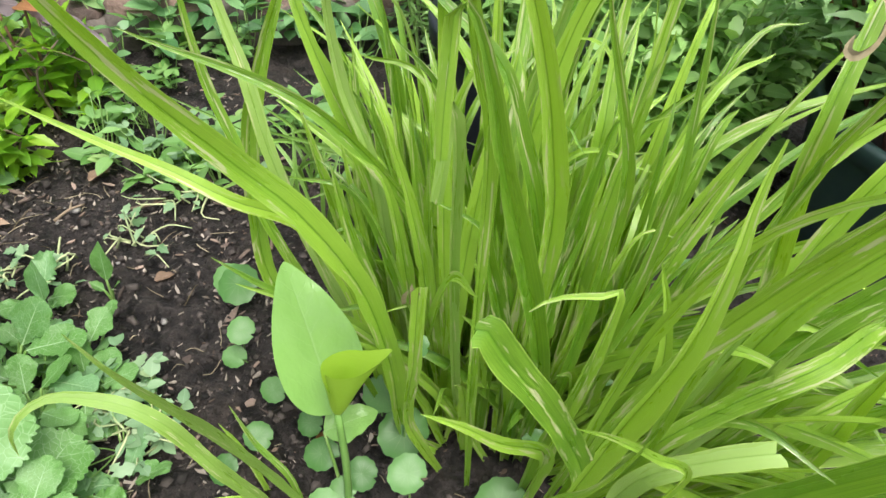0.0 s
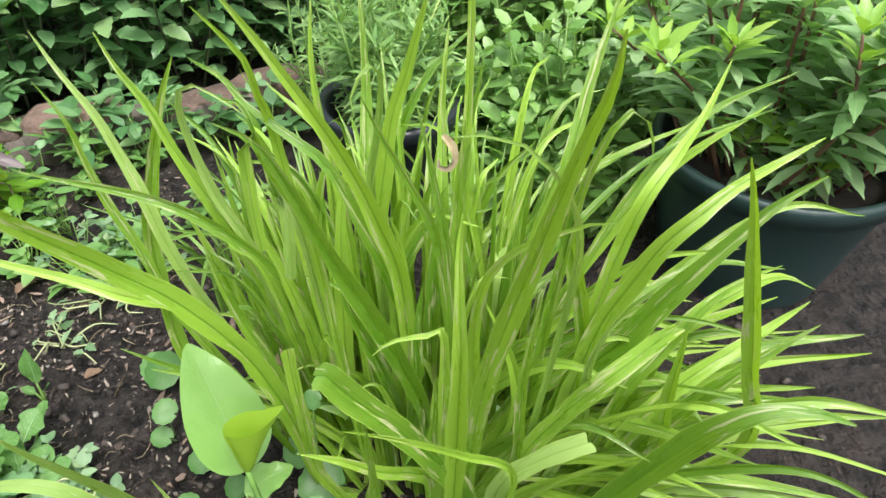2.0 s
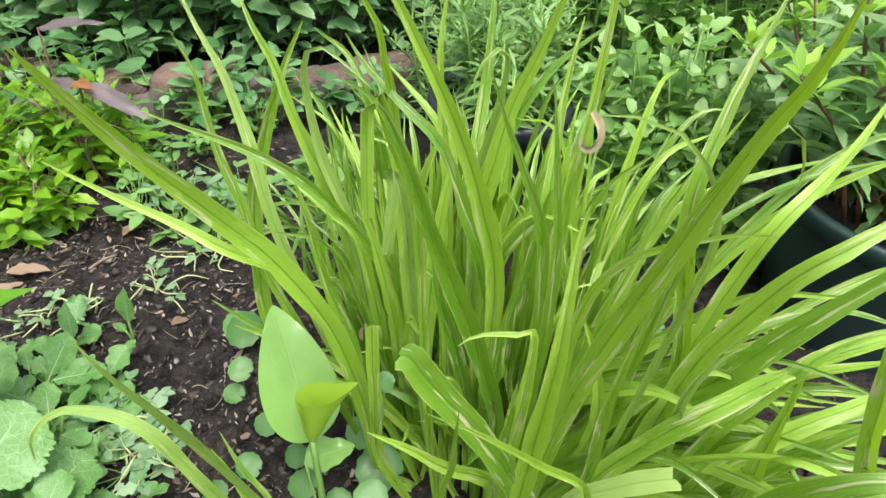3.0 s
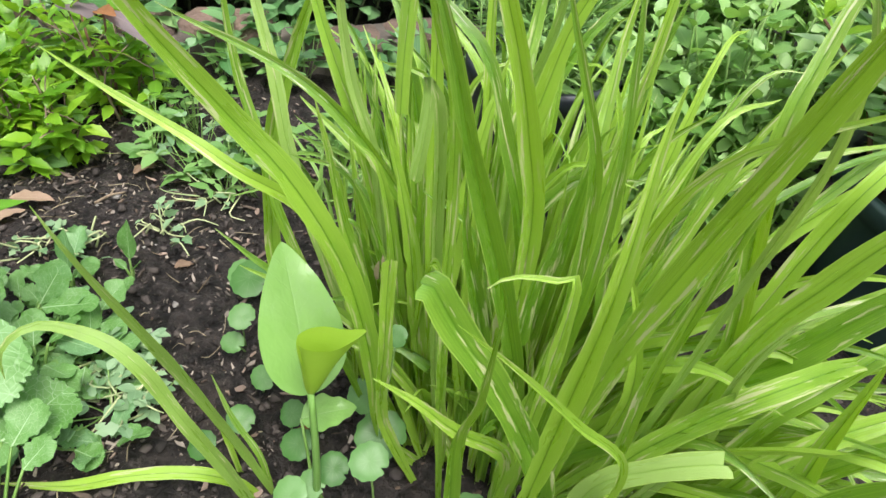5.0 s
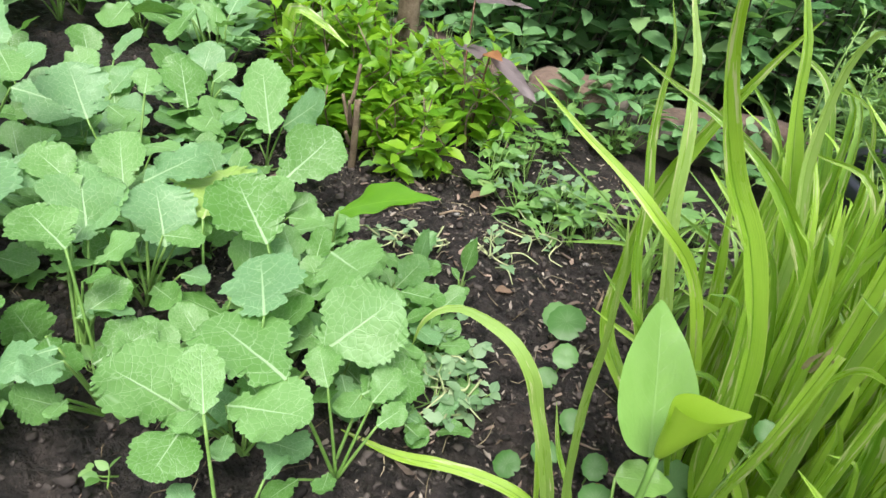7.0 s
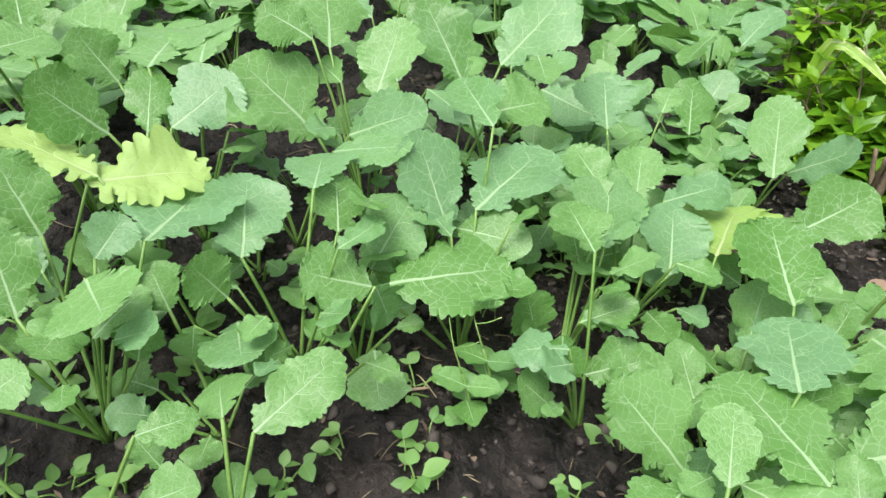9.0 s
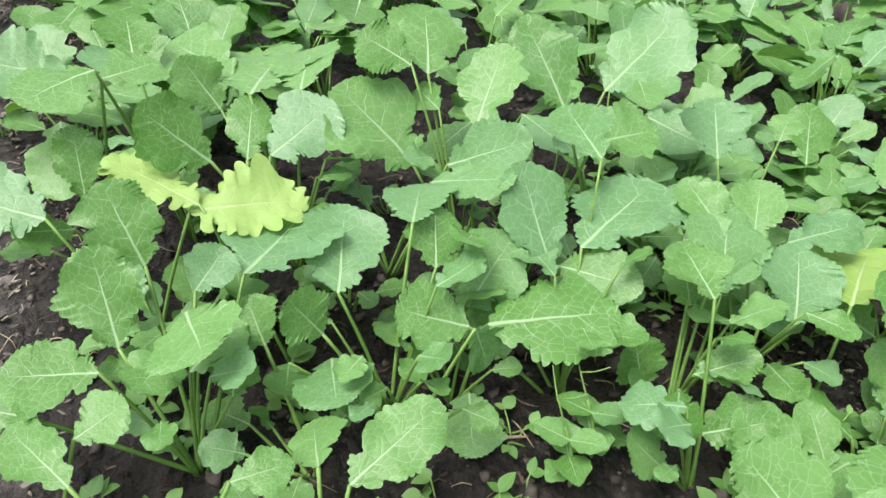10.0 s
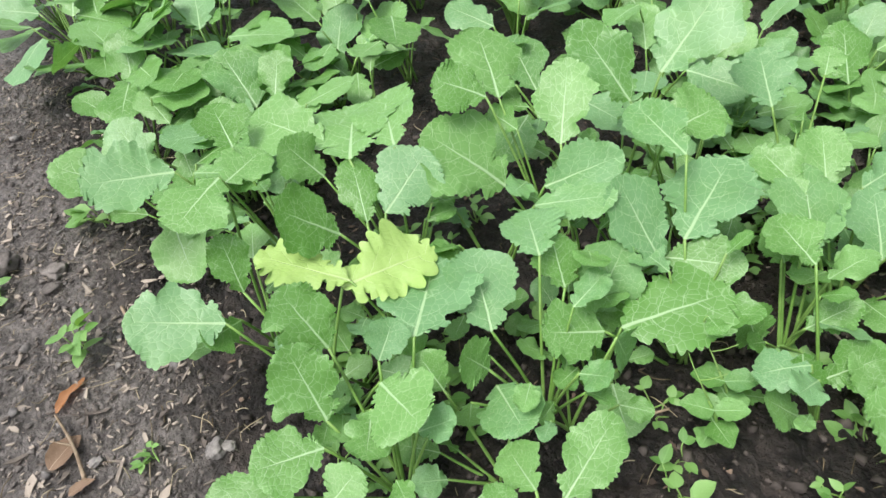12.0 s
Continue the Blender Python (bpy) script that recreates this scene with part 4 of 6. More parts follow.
blade([(0.294, 0.480, 0.000), (0.305, 0.492, 0.109), (0.313, 0.500, 0.217), (0.330, 0.542, 0.231), (0.355, 0.569, 0.246), (0.380, 0.590, 0.273)], 0.0118, face=(-0.23, -0.75, 0.63), mat=BLADE_PALE)
blade([(0.331, 0.380, 0.000), (0.351, 0.368, 0.091), (0.365, 0.360, 0.181), (0.347, 0.334, 0.293), (0.353, 0.327, 0.340), (0.365, 0.325, 0.357)], 0.0090, face=(-0.34, -0.57, 0.75), mat=BLADE_PALE)
blade([(0.243, 0.365, 0.000), (0.243, 0.351, 0.163), (0.243, 0.340, 0.326), (0.235, 0.338, 0.336), (0.208, 0.335, 0.337), (0.195, 0.334, 0.326)], 0.0098, face=(-0.06, -0.65, 0.76))
blade([(0.162, 0.394, 0.000), (0.144, 0.386, 0.063), (0.130, 0.380, 0.126), (0.134, 0.363, 0.228), (0.135, 0.359, 0.282), (0.136, 0.359, 0.313)], 0.0103, face=(0.12, -0.59, 0.80), tip="cut")
blade([(0.362, 0.372, 0.000), (0.389, 0.359, 0.094), (0.408, 0.350, 0.188), (0.444, 0.356, 0.230), (0.481, 0.364, 0.252), (0.523, 0.382, 0.257), (0.567, 0.400, 0.263)], 0.0141, face=(-0.52, -0.53, 0.67))
blade([(0.373, 0.372, 0.000), (0.401, 0.359, 0.076), (0.422, 0.350, 0.153), (0.444, 0.345, 0.203), (0.470, 0.340, 0.250), (0.499, 0.340, 0.283), (0.522, 0.340, 0.305)], 0.0140, face=(-0.51, -0.50, 0.70))
blade([(0.354, 0.376, 0.000), (0.396, 0.355, 0.071), (0.427, 0.340, 0.142), (0.419, 0.335, 0.242), (0.414, 0.332, 0.294), (0.410, 0.330, 0.327)], 0.0139, face=(-0.42, -0.51, 0.75))
blade([(0.207, 0.480, 0.000), (0.199, 0.492, 0.148), (0.193, 0.500, 0.295), (0.198, 0.534, 0.339), (0.203, 0.567, 0.383), (0.205, 0.582, 0.428), (0.205, 0.600, 0.488)], 0.0131, face=(-0.01, -0.90, 0.43))
blade([(0.198, 0.452, 0.000), (0.187, 0.456, 0.175), (0.180, 0.460, 0.351), (0.174, 0.460, 0.412), (0.171, 0.461, 0.456), (0.172, 0.465, 0.486), (0.177, 0.470, 0.520)], 0.0087, face=(0.05, -0.91, 0.41))
blade([(0.172, 0.437, 0.000), (0.155, 0.439, 0.212), (0.143, 0.440, 0.424), (0.139, 0.427, 0.469), (0.138, 0.418, 0.495), (0.130, 0.409, 0.515), (0.120, 0.400, 0.534)], 0.0098, face=(0.17, -0.91, 0.38))
blade([(0.272, 0.480, 0.000), (0.278, 0.492, 0.259), (0.282, 0.500, 0.519), (0.255, 0.454, 0.513), (0.247, 0.440, 0.504)], 0.0075, face=(-0.15, -0.89, 0.44))
blade([(0.214, 0.466, 0.000), (0.207, 0.474, 0.174), (0.202, 0.480, 0.347), (0.210, 0.480, 0.400), (0.216, 0.477, 0.448), (0.213, 0.473, 0.465), (0.203, 0.470, 0.460), (0.194, 0.464, 0.446), (0.195, 0.460, 0.432)], 0.0089, face=(-0.01, -0.90, 0.44), mat=BLADE_PALE)
blade([(0.355, 0.380, 0.000), (0.380, 0.368, 0.111), (0.398, 0.360, 0.221), (0.428, 0.371, 0.257), (0.459, 0.385, 0.287), (0.501, 0.404, 0.292), (0.543, 0.420, 0.289)], 0.0110, face=(-0.50, -0.58, 0.64))
blade([(0.363, 0.400, 0.000), (0.408, 0.388, 0.133), (0.441, 0.380, 0.267), (0.495, 0.409, 0.267), (0.562, 0.439, 0.256), (0.630, 0.460, 0.210)], 0.0123, face=(-0.53, -0.57, 0.63))
blade([(0.288, 0.365, 0.000), (0.298, 0.351, 0.086), (0.305, 0.340, 0.172), (0.300, 0.333, 0.261), (0.299, 0.326, 0.333), (0.300, 0.320, 0.382)], 0.0090, face=(-0.23, -0.58, 0.79))
blade([(0.223, 0.423, 0.000), (0.218, 0.421, 0.059), (0.214, 0.420, 0.119), (0.198, 0.413, 0.214), (0.180, 0.406, 0.292), (0.173, 0.400, 0.351)], 0.0123, face=(0.01, -0.65, 0.76))
blade([(0.150, 0.430, 0.000), (0.129, 0.430, 0.053), (0.113, 0.430, 0.105), (0.102, 0.430, 0.210), (0.087, 0.430, 0.281), (0.078, 0.430, 0.342)], 0.0130, face=(0.18, -0.65, 0.74))
blade([(0.175, 0.437, 0.000), (0.160, 0.439, 0.073), (0.148, 0.440, 0.147), (0.137, 0.447, 0.235), (0.124, 0.450, 0.306), (0.111, 0.450, 0.358)], 0.0137, face=(0.12, -0.70, 0.71))
blade([(0.226, 0.408, 0.000), (0.222, 0.404, 0.056), (0.219, 0.400, 0.111), (0.227, 0.400, 0.199), (0.229, 0.400, 0.272), (0.235, 0.400, 0.323)], 0.0125, face=(-0.06, -0.62, 0.78))
blade([(0.294, 0.394, 0.000), (0.305, 0.386, 0.097), (0.313, 0.380, 0.194), (0.298, 0.380, 0.268), (0.279, 0.380, 0.319)], 0.0109, face=(-0.19, -0.58, 0.79))
blade([(0.034, 0.335, 0.000), (0.022, 0.320, 0.100), (0.006, 0.312, 0.168), (-0.005, 0.314, 0.194), (-0.014, 0.314, 0.220), (-0.029, 0.316, 0.237), (-0.046, 0.317, 0.245), (-0.076, 0.318, 0.246), (-0.091, 0.310, 0.243), (-0.101, 0.302, 0.230), (-0.106, 0.300, 0.205)], 0.0105, mat=BLADE_PALE, twist=0, fold=0.15, face=(0.26, -0.55, 0.79))
blade([(0.034, 0.345, 0.010), (0.016, 0.336, 0.050), (-0.006, 0.328, 0.070), (-0.036, 0.322, 0.072), (-0.070, 0.315, 0.066), (-0.115, 0.306, 0.052), (-0.175, 0.300, 0.046)], 0.0105, face=(0.24, -0.40, 0.88))
blade([(0.046, 0.350, 0.000), (0.032, 0.335, 0.100), (0.027, 0.315, 0.181), (0.025, 0.296, 0.249), (0.027, 0.272, 0.319), (0.026, 0.258, 0.362), (0.025, 0.250, 0.390), (0.020, 0.248, 0.412)], 0.0068, mat=BLADE_PALE, twist=0, fold=0.15, face=(0.22, -0.51, 0.83))
blade([(0.042, 0.348, 0.000), (0.035, 0.350, 0.073), (0.011, 0.360, 0.110), (-0.005, 0.370, 0.150)], 0.0052, face=(0.17, -0.46, 0.87))
blade([(0.100, 0.440, 0.050), (0.076, 0.440, 0.120), (0.036, 0.440, 0.190), (0.006, 0.440, 0.218), (-0.018, 0.440, 0.240)], 0.0078, face=(0.4, -0.5, 0.75))
blade([(0.018, 0.350, 0.000), (-0.004, 0.366, 0.080), (-0.020, 0.372, 0.118)], 0.0050, face=(0.17, -0.46, 0.87))


# the many leaves inside and behind the clump
def filler_blades(count, seed):
    r = random.Random(seed)
    for i in range(count):
        a = r.uniform(0, 6.283)
        q = math.sqrt(r.random())
        x, y = 0.235 + 0.125 * q * math.cos(a), 0.50 + 0.10 * q * math.sin(a)
        lean = r.uniform(0.01, 0.11)
        b = a + r.gauss(0, 0.5)
        h = r.uniform(0.16, 0.43)
        dx, dy = lean * math.cos(b), lean * math.sin(b) + 0.05
        if dy < -0.02:
            h *= 0.62
        if i % 3 == 0:
            dx, dy = r.gauss(0, 0.10), r.gauss(0.04, 0.06)
        pts = [(x, y, 0.0), (x + dx * 0.25, y + dy * 0.25, h * 0.45), (x + dx * 0.7, y + dy * 0.7, h * 0.85), (x + dx * 1.25, y + dy * 1.2, h * r.uniform(0.86, 1.05))]
        blade(pts, r.uniform(0.007, 0.015), twist=r.uniform(-45, 45), face=(r.gauss(0, 0.5), -0.75, 0.65))


filler_blades(200, 5)


def front_blades(count, seed):
    """Narrow leaves that arch outward low over the soil on the pot's side."""
    r = random.Random(seed)
    for i in range(count):
        x, y = r.uniform(0.25, 0.37), r.uniform(0.37, 0.50)
        a = radians(r.uniform(-62, 20))
        l, h = r.uniform(0.14, 0.38), r.uniform(0.08, 0.30)
        dx, dy = l * math.cos(a), 0.6 * l * math.sin(a)
        blade([(x, y, 0), (x + dx * 0.25, y + dy * 0.25, h * 0.5), (x + dx * 0.65, y + dy * 0.65, h * 0.92), (x + dx, y + dy, h * r.uniform(0.8, 1.1))], r.uniform(0.007, 0.015), twist=r.uniform(-40, 40), face=(r.gauss(-0.2, 0.4), -0.6, 0.7))


front_blades(66, 9)
r_up = random.Random(77)
for i in range(30):
    x, y, h = r_up.uniform(0.075, 0.165), r_up.uniform(0.47, 0.56), r_up.uniform(0.20, 0.36)
    dx, dy = r_up.gauss(-0.02, 0.02), r_up.gauss(0.02, 0.02)
    blade([(x, y, 0), (x + dx * 0.3, y + dy * 0.3, h * 0.5), (x + dx, y + dy, h)], r_up.uniform(0.006, 0.012), twist=r_up.uniform(-40, 40), face=(r_up.gauss(0, 0.4), -0.8, 0.5))


def grass_tuft(x, y, count, h, w, seed, label, lean=0.08):
    """Thin grass blades from one root."""
    r = random.Random(seed)
    g = thing("grass_tuft", (x, y, relief(x, y)), label, "grass", "grass at the clump's edge")
    for i in range(count):
        a = r.uniform(0, 6.283)
        px, py = x + r.gauss(0, 0.015), y + r.gauss(0, 0.015)
        l = lean * r.uniform(0.4, 1.5)
        hh = h * r.uniform(0.6, 1.1)
        blade([(px, py, 0), (px + l * 0.3 * math.cos(a), py + l * 0.3 * math.sin(a), hh * 0.6), (px + l * math.cos(a), py + l * math.sin(a), hh * r.uniform(0.75, 1.0))], w * r.uniform(0.7, 1.2), BLADE_FINE, twist=r.uniform(-30, 30), owner=g)


grass_tuft(0.02, 0.70, 16, 0.16, 0.005, 1, "tuft of thin pale green grass beside the clump", 0.12)
grass_tuft(-0.03, 0.80, 14, 0.14, 0.005, 2, "tuft of thin pale green grass beside the clump", 0.12)
grass_tuft(0.10, 0.72, 14, 0.22, 0.006, 3, "tuft of thin pale green grass behind the clump", 0.12)
grass_tuft(0.30, 0.72, 16, 0.26, 0.006, 4, "tuft of thin pale green grass behind the clump", 0.12)
grass_tuft(0.46, 0.50, 10, 0.12, 0.006, 5, "tuft of thin grass at the foot of the green pot", 0.10)


# ---- mustard greens ----
def stalk(p0, p1, r0=0.0019, r1=0.0013, sag=0.25):
    p0, p1 = np.asarray(p0, float), np.asarray(p1, float)
    mid = p0 * 0.5 + p1 * 0.5
    mid[2] += sag * np.linalg.norm((p1 - p0)[:2]) * -0.5 + 0.1 * (p1 - p0)[2]
    return tube([p0, mid, p1], r0, r1, 7, 6)


n_must = 0


def mustard(x, y, leaves, yellow=False, small=5, big=1.0, fine=84):
    """One mustard plant: leaves (base, tip, width, roll) on stalks from one root, with young leaves at its heart."""
    global n_must
    n_must += 1
    r = random.Random(1000 + n_must)
    z = relief(x, y)
    small = 0 if yellow else small
    label = "young mustard plant with yellow-green frilled leaves" if yellow else "young mustard plant with broad scalloped pale-veined leaves"
    m = thing("mustard_plant", (x, y, z), label, "mustard plant", "mustard plants in the bed")
    mat = MUSTARD_YELLOW if yellow else MUSTARD
    for bx, by, bz, tx, ty, tz, w, roll in leaves:
        lf = part("leaf", broad_leaf((bx, by, bz), (tx, ty, tz), w, roll, "obovate", 9 if yellow else r.randint(15, 20), 0.42 if yellow else r.uniform(0.09, 0.16), r.uniform(-0.02, 0.12), r.uniform(-0.06, 0.10), 0.045 if yellow else r.uniform(0.012, 0.030), fine, r=r, bite=r.choice((0, 0, 0, 0.3)), quilt=0.022 if yellow else 0.007), mat, m)
        part("petiole", stalk((x + r.gauss(0, 0.004), y + r.gauss(0, 0.004), z - 0.003), (bx, by, bz)), LEAF_STALK, lf)
    top = max((q[2] for q in leaves), default=0.08)
    for i in range(small):
        a = r.uniform(0, 6.283)
        h = r.uniform(0.25, 0.8) * max(0.02, top - z)
        d = np.array((math.cos(a), math.sin(a), r.uniform(0.0, 0.7)))
        b = np.array((x, y, z)) + np.array((math.cos(a), math.sin(a), 0)) * r.uniform(0.015, 0.05) + np.array((0, 0, h))
        ln = r.uniform(0.022, 0.05) * big
        lf = part("leaf", broad_leaf(b, b + unit(d) * ln, ln * r.uniform(0.65, 0.9), r.gauss(0, 20), "obovate", r.randint(8, 11), 0.18, r.uniform(0, 0.2), r.uniform(-0.05, 0.15), 0.045, 30, 6, r), mat, m)
        part("petiole", stalk((x, y, z - 0.003), b, 0.0018, 0.0011), LEAF_STALK, lf)
    return m


mustard(-0.781, -0.208, leaves=[
    (-0.780, -0.268, 0.293, -0.779, -0.355, 0.319, 0.081, -36),
])
mustard(-0.698, -0.185, leaves=[
    (-0.671, -0.217, 0.328, -0.627, -0.266, 0.326, 0.067, -15),
    (-0.745, -0.200, 0.312, -0.789, -0.202, 0.346, 0.055, 16),
])
mustard(-0.637, -0.243, leaves=[
    (-0.674, -0.215, 0.319, -0.708, -0.173, 0.319, 0.054, 20),
    (-0.596, -0.253, 0.225, -0.558, -0.280, 0.251, 0.038, -52),
])
mustard(-0.631, -0.085, leaves=[
    (-0.718, -0.114, 0.292, -0.804, -0.173, 0.313, 0.072, -27),
    (-0.688, -0.128, 0.275, -0.704, -0.153, 0.322, 0.056, -17),
    (-0.676, -0.099, 0.290, -0.769, -0.065, 0.299, 0.099, -2),
    (-0.663, -0.055, 0.292, -0.759, -0.033, 0.307, 0.068, -11),
    (-0.609, -0.138, 0.261, -0.609, -0.181, 0.316, 0.070, -33),
])
mustard(-0.530, -0.195, leaves=[
    (-0.608, -0.240, 0.244, -0.629, -0.237, 0.299, 0.038, 9),
    (-0.569, -0.259, 0.252, -0.590, -0.334, 0.282, 0.069, -30),
    (-0.458, -0.159, 0.227, -0.400, -0.144, 0.236, 0.061, 14),
    (-0.458, -0.174, 0.200, -0.414, -0.192, 0.205, 0.042, -22),
])
mustard(-0.517, -0.100, yellow=True, leaves=[
    (-0.554, -0.147, 0.252, -0.606, -0.214, 0.281, 0.045, -4),
])
mustard(-0.554, -0.216, yellow=True, leaves=[
    (-0.556, -0.156, 0.247, -0.559, -0.066, 0.243, 0.067, 26),
])
mustard(-0.578, -0.134, leaves=[
    (-0.619, -0.110, 0.253, -0.682, -0.097, 0.290, 0.040, 11),
    (-0.620, -0.090, 0.254, -0.649, -0.027, 0.284, 0.068, 34),
])
mustard(-0.617, 0.079, leaves=[
    (-0.623, 0.037, 0.222, -0.666, -0.019, 0.296, 0.102, -18),
    (-0.668, 0.050, 0.302, -0.689, 0.007, 0.332, 0.057, -35),
    (-0.679, 0.068, 0.288, -0.755, 0.087, 0.336, 0.076, 18),
])
mustard(-0.432, -0.180, leaves=[
    (-0.505, -0.186, 0.238, -0.529, -0.202, 0.296, 0.055, -25),
    (-0.480, -0.119, 0.234, -0.560, -0.069, 0.231, 0.094, -1),
    (-0.469, -0.211, 0.198, -0.506, -0.216, 0.261, 0.057, -12),
    (-0.444, -0.219, 0.201, -0.446, -0.276, 0.213, 0.054, -15),
    (-0.423, -0.254, 0.190, -0.442, -0.314, 0.211, 0.041, -16),
    (-0.477, -0.153, 0.229, -0.492, -0.128, 0.251, 0.037, 44),
    (-0.435, -0.142, 0.163, -0.440, -0.131, 0.196, 0.035, 59),
])
mustard(-0.444, -0.031, leaves=[
    (-0.470, -0.057, 0.209, -0.538, -0.038, 0.244, 0.067, 16),
    (-0.495, 0.007, 0.243, -0.562, 0.029, 0.239, 0.056, -3),
    (-0.480, 0.020, 0.208, -0.515, 0.030, 0.242, 0.051, 18),
    (-0.448, -0.073, 0.192, -0.445, -0.092, 0.232, 0.045, -63),
    (-0.449, -0.070, 0.166, -0.390, -0.073, 0.185, 0.059, 6),
    (-0.430, -0.099, 0.188, -0.430, -0.107, 0.157, 0.032, -75),
    (-0.473, 0.043, 0.168, -0.481, 0.083, 0.225, 0.062, 39),
])
mustard(-0.531, 0.071, leaves=[
    (-0.594, 0.089, 0.267, -0.648, 0.134, 0.321, 0.062, 4),
    (-0.477, 0.123, 0.189, -0.425, 0.168, 0.195, 0.047, 36),
])
mustard(-0.570, 0.212, leaves=[
    (-0.625, 0.189, 0.258, -0.681, 0.165, 0.335, 0.064, -27),
])
mustard(-0.643, 0.182, leaves=[
    (-0.646, 0.242, 0.261, -0.650, 0.320, 0.333, 0.087, 22),
])
mustard(-0.572, 0.135, leaves=[
    (-0.571, 0.195, 0.245, -0.570, 0.259, 0.252, 0.065, 28),
])
mustard(-0.436, 0.112, leaves=[
    (-0.516, 0.172, 0.260, -0.603, 0.176, 0.274, 0.050, -16),
    (-0.465, 0.110, 0.197, -0.520, 0.102, 0.267, 0.062, -1),
    (-0.471, 0.138, 0.208, -0.522, 0.231, 0.231, 0.084, 0),
    (-0.445, 0.036, 0.173, -0.456, -0.018, 0.196, 0.060, -30),
])
mustard(-0.607, 0.003, leaves=[
    (-0.572, 0.056, 0.245, -0.528, 0.114, 0.281, 0.052, 52),
    (-0.563, 0.039, 0.236, -0.506, 0.092, 0.262, 0.042, 23),
])
mustard(-0.398, 0.201, leaves=[
    (-0.473, 0.251, 0.196, -0.522, 0.262, 0.220, 0.056, 0),
    (-0.424, 0.228, 0.178, -0.474, 0.309, 0.188, 0.048, 11),
    (-0.442, 0.232, 0.147, -0.454, 0.220, 0.201, 0.039, -64),
    (-0.378, 0.195, 0.140, -0.369, 0.244, 0.154, 0.034, 26),
    (-0.349, 0.158, 0.165, -0.332, 0.152, 0.131, 0.039, -4),
    (-0.402, 0.171, 0.107, -0.415, 0.164, 0.153, 0.048, -23),
    (-0.424, 0.243, 0.173, -0.488, 0.285, 0.215, 0.064, 16),
])
mustard(-0.393, -0.276, leaves=[
    (-0.405, -0.232, 0.186, -0.415, -0.199, 0.199, 0.037, 25),
])
mustard(-0.334, -0.194, leaves=[
    (-0.368, -0.228, 0.187, -0.416, -0.269, 0.199, 0.035, -13),
    (-0.342, -0.138, 0.191, -0.346, -0.102, 0.191, 0.029, 18),
])
mustard(-0.410, -0.100, leaves=[
    (-0.453, -0.114, 0.188, -0.477, -0.122, 0.217, 0.038, -23),
])
mustard(-0.298, -0.103, leaves=[
    (-0.329, -0.073, 0.180, -0.359, -0.009, 0.198, 0.045, 21),
    (-0.341, -0.089, 0.187, -0.395, -0.090, 0.169, 0.040, -18),
])
mustard(-0.445, 0.019, leaves=[
    (-0.437, 0.048, 0.179, -0.417, 0.147, 0.186, 0.087, 13),
    (-0.427, 0.030, 0.121, -0.387, 0.021, 0.093, 0.051, -3),
])
mustard(-0.334, 0.176, leaves=[
    (-0.341, 0.180, 0.120, -0.327, 0.233, 0.133, 0.044, 35),
    (-0.395, 0.210, 0.197, -0.445, 0.210, 0.218, 0.054, 5),
    (-0.328, 0.146, 0.108, -0.343, 0.119, 0.139, 0.043, -20),
])
mustard(-0.423, -0.019, leaves=[
    (-0.421, 0.033, 0.193, -0.421, 0.044, 0.152, 0.042, 58),
])
mustard(-0.571, 0.375, leaves=[
    (-0.608, 0.365, 0.184, -0.657, 0.384, 0.232, 0.071, 4),
    (-0.615, 0.446, 0.189, -0.634, 0.469, 0.210, 0.037, 2),
])
mustard(-0.262, 0.331, leaves=[
    (-0.311, 0.351, 0.165, -0.381, 0.378, 0.201, 0.083, 3),
])
mustard(-0.417, 0.278, leaves=[
    (-0.398, 0.300, 0.146, -0.445, 0.332, 0.189, 0.071, 15),
    (-0.464, 0.267, 0.197, -0.523, 0.261, 0.226, 0.042, -17),
    (-0.483, 0.319, 0.165, -0.534, 0.357, 0.202, 0.049, 1),
    (-0.452, 0.324, 0.187, -0.461, 0.413, 0.185, 0.045, 24),
])
mustard(-0.359, 0.303, yellow=True, leaves=[
    (-0.389, 0.340, 0.163, -0.458, 0.427, 0.160, 0.079, -13),
])
mustard(-0.687, 0.442, leaves=[
    (-0.703, 0.454, 0.126, -0.756, 0.494, 0.170, 0.047, 2),
])
mustard(-0.615, 0.505, leaves=[
    (-0.641, 0.523, 0.135, -0.701, 0.565, 0.184, 0.062, 14),
])
mustard(-0.548, 0.581, leaves=[
    (-0.541, 0.577, 0.113, -0.624, 0.644, 0.182, 0.075, -21),
    (-0.549, 0.609, 0.110, -0.482, 0.626, 0.175, 0.063, 47),
])
mustard(-0.427, 0.452, leaves=[
    (-0.425, 0.487, 0.128, -0.418, 0.578, 0.164, 0.074, 31),
])
mustard(-0.219, 0.224, leaves=[
    (-0.235, 0.274, 0.174, -0.303, 0.334, 0.165, 0.075, -14),
    (-0.199, 0.298, 0.130, -0.165, 0.368, 0.173, 0.077, 38),
    (-0.235, 0.193, 0.126, -0.296, 0.169, 0.167, 0.077, 0),
    (-0.206, 0.206, 0.148, -0.139, 0.226, 0.170, 0.052, 9),
    (-0.221, 0.183, 0.142, -0.205, 0.134, 0.142, 0.051, 0),
])
mustard(-0.314, 0.416, leaves=[
    (-0.269, 0.395, 0.152, -0.204, 0.365, 0.179, 0.077, 23),
])
mustard(-0.142, 0.259, leaves=[
    (-0.177, 0.240, 0.168, -0.275, 0.251, 0.168, 0.083, 2),
    (-0.157, 0.310, 0.099, -0.138, 0.369, 0.098, 0.062, 18),
])
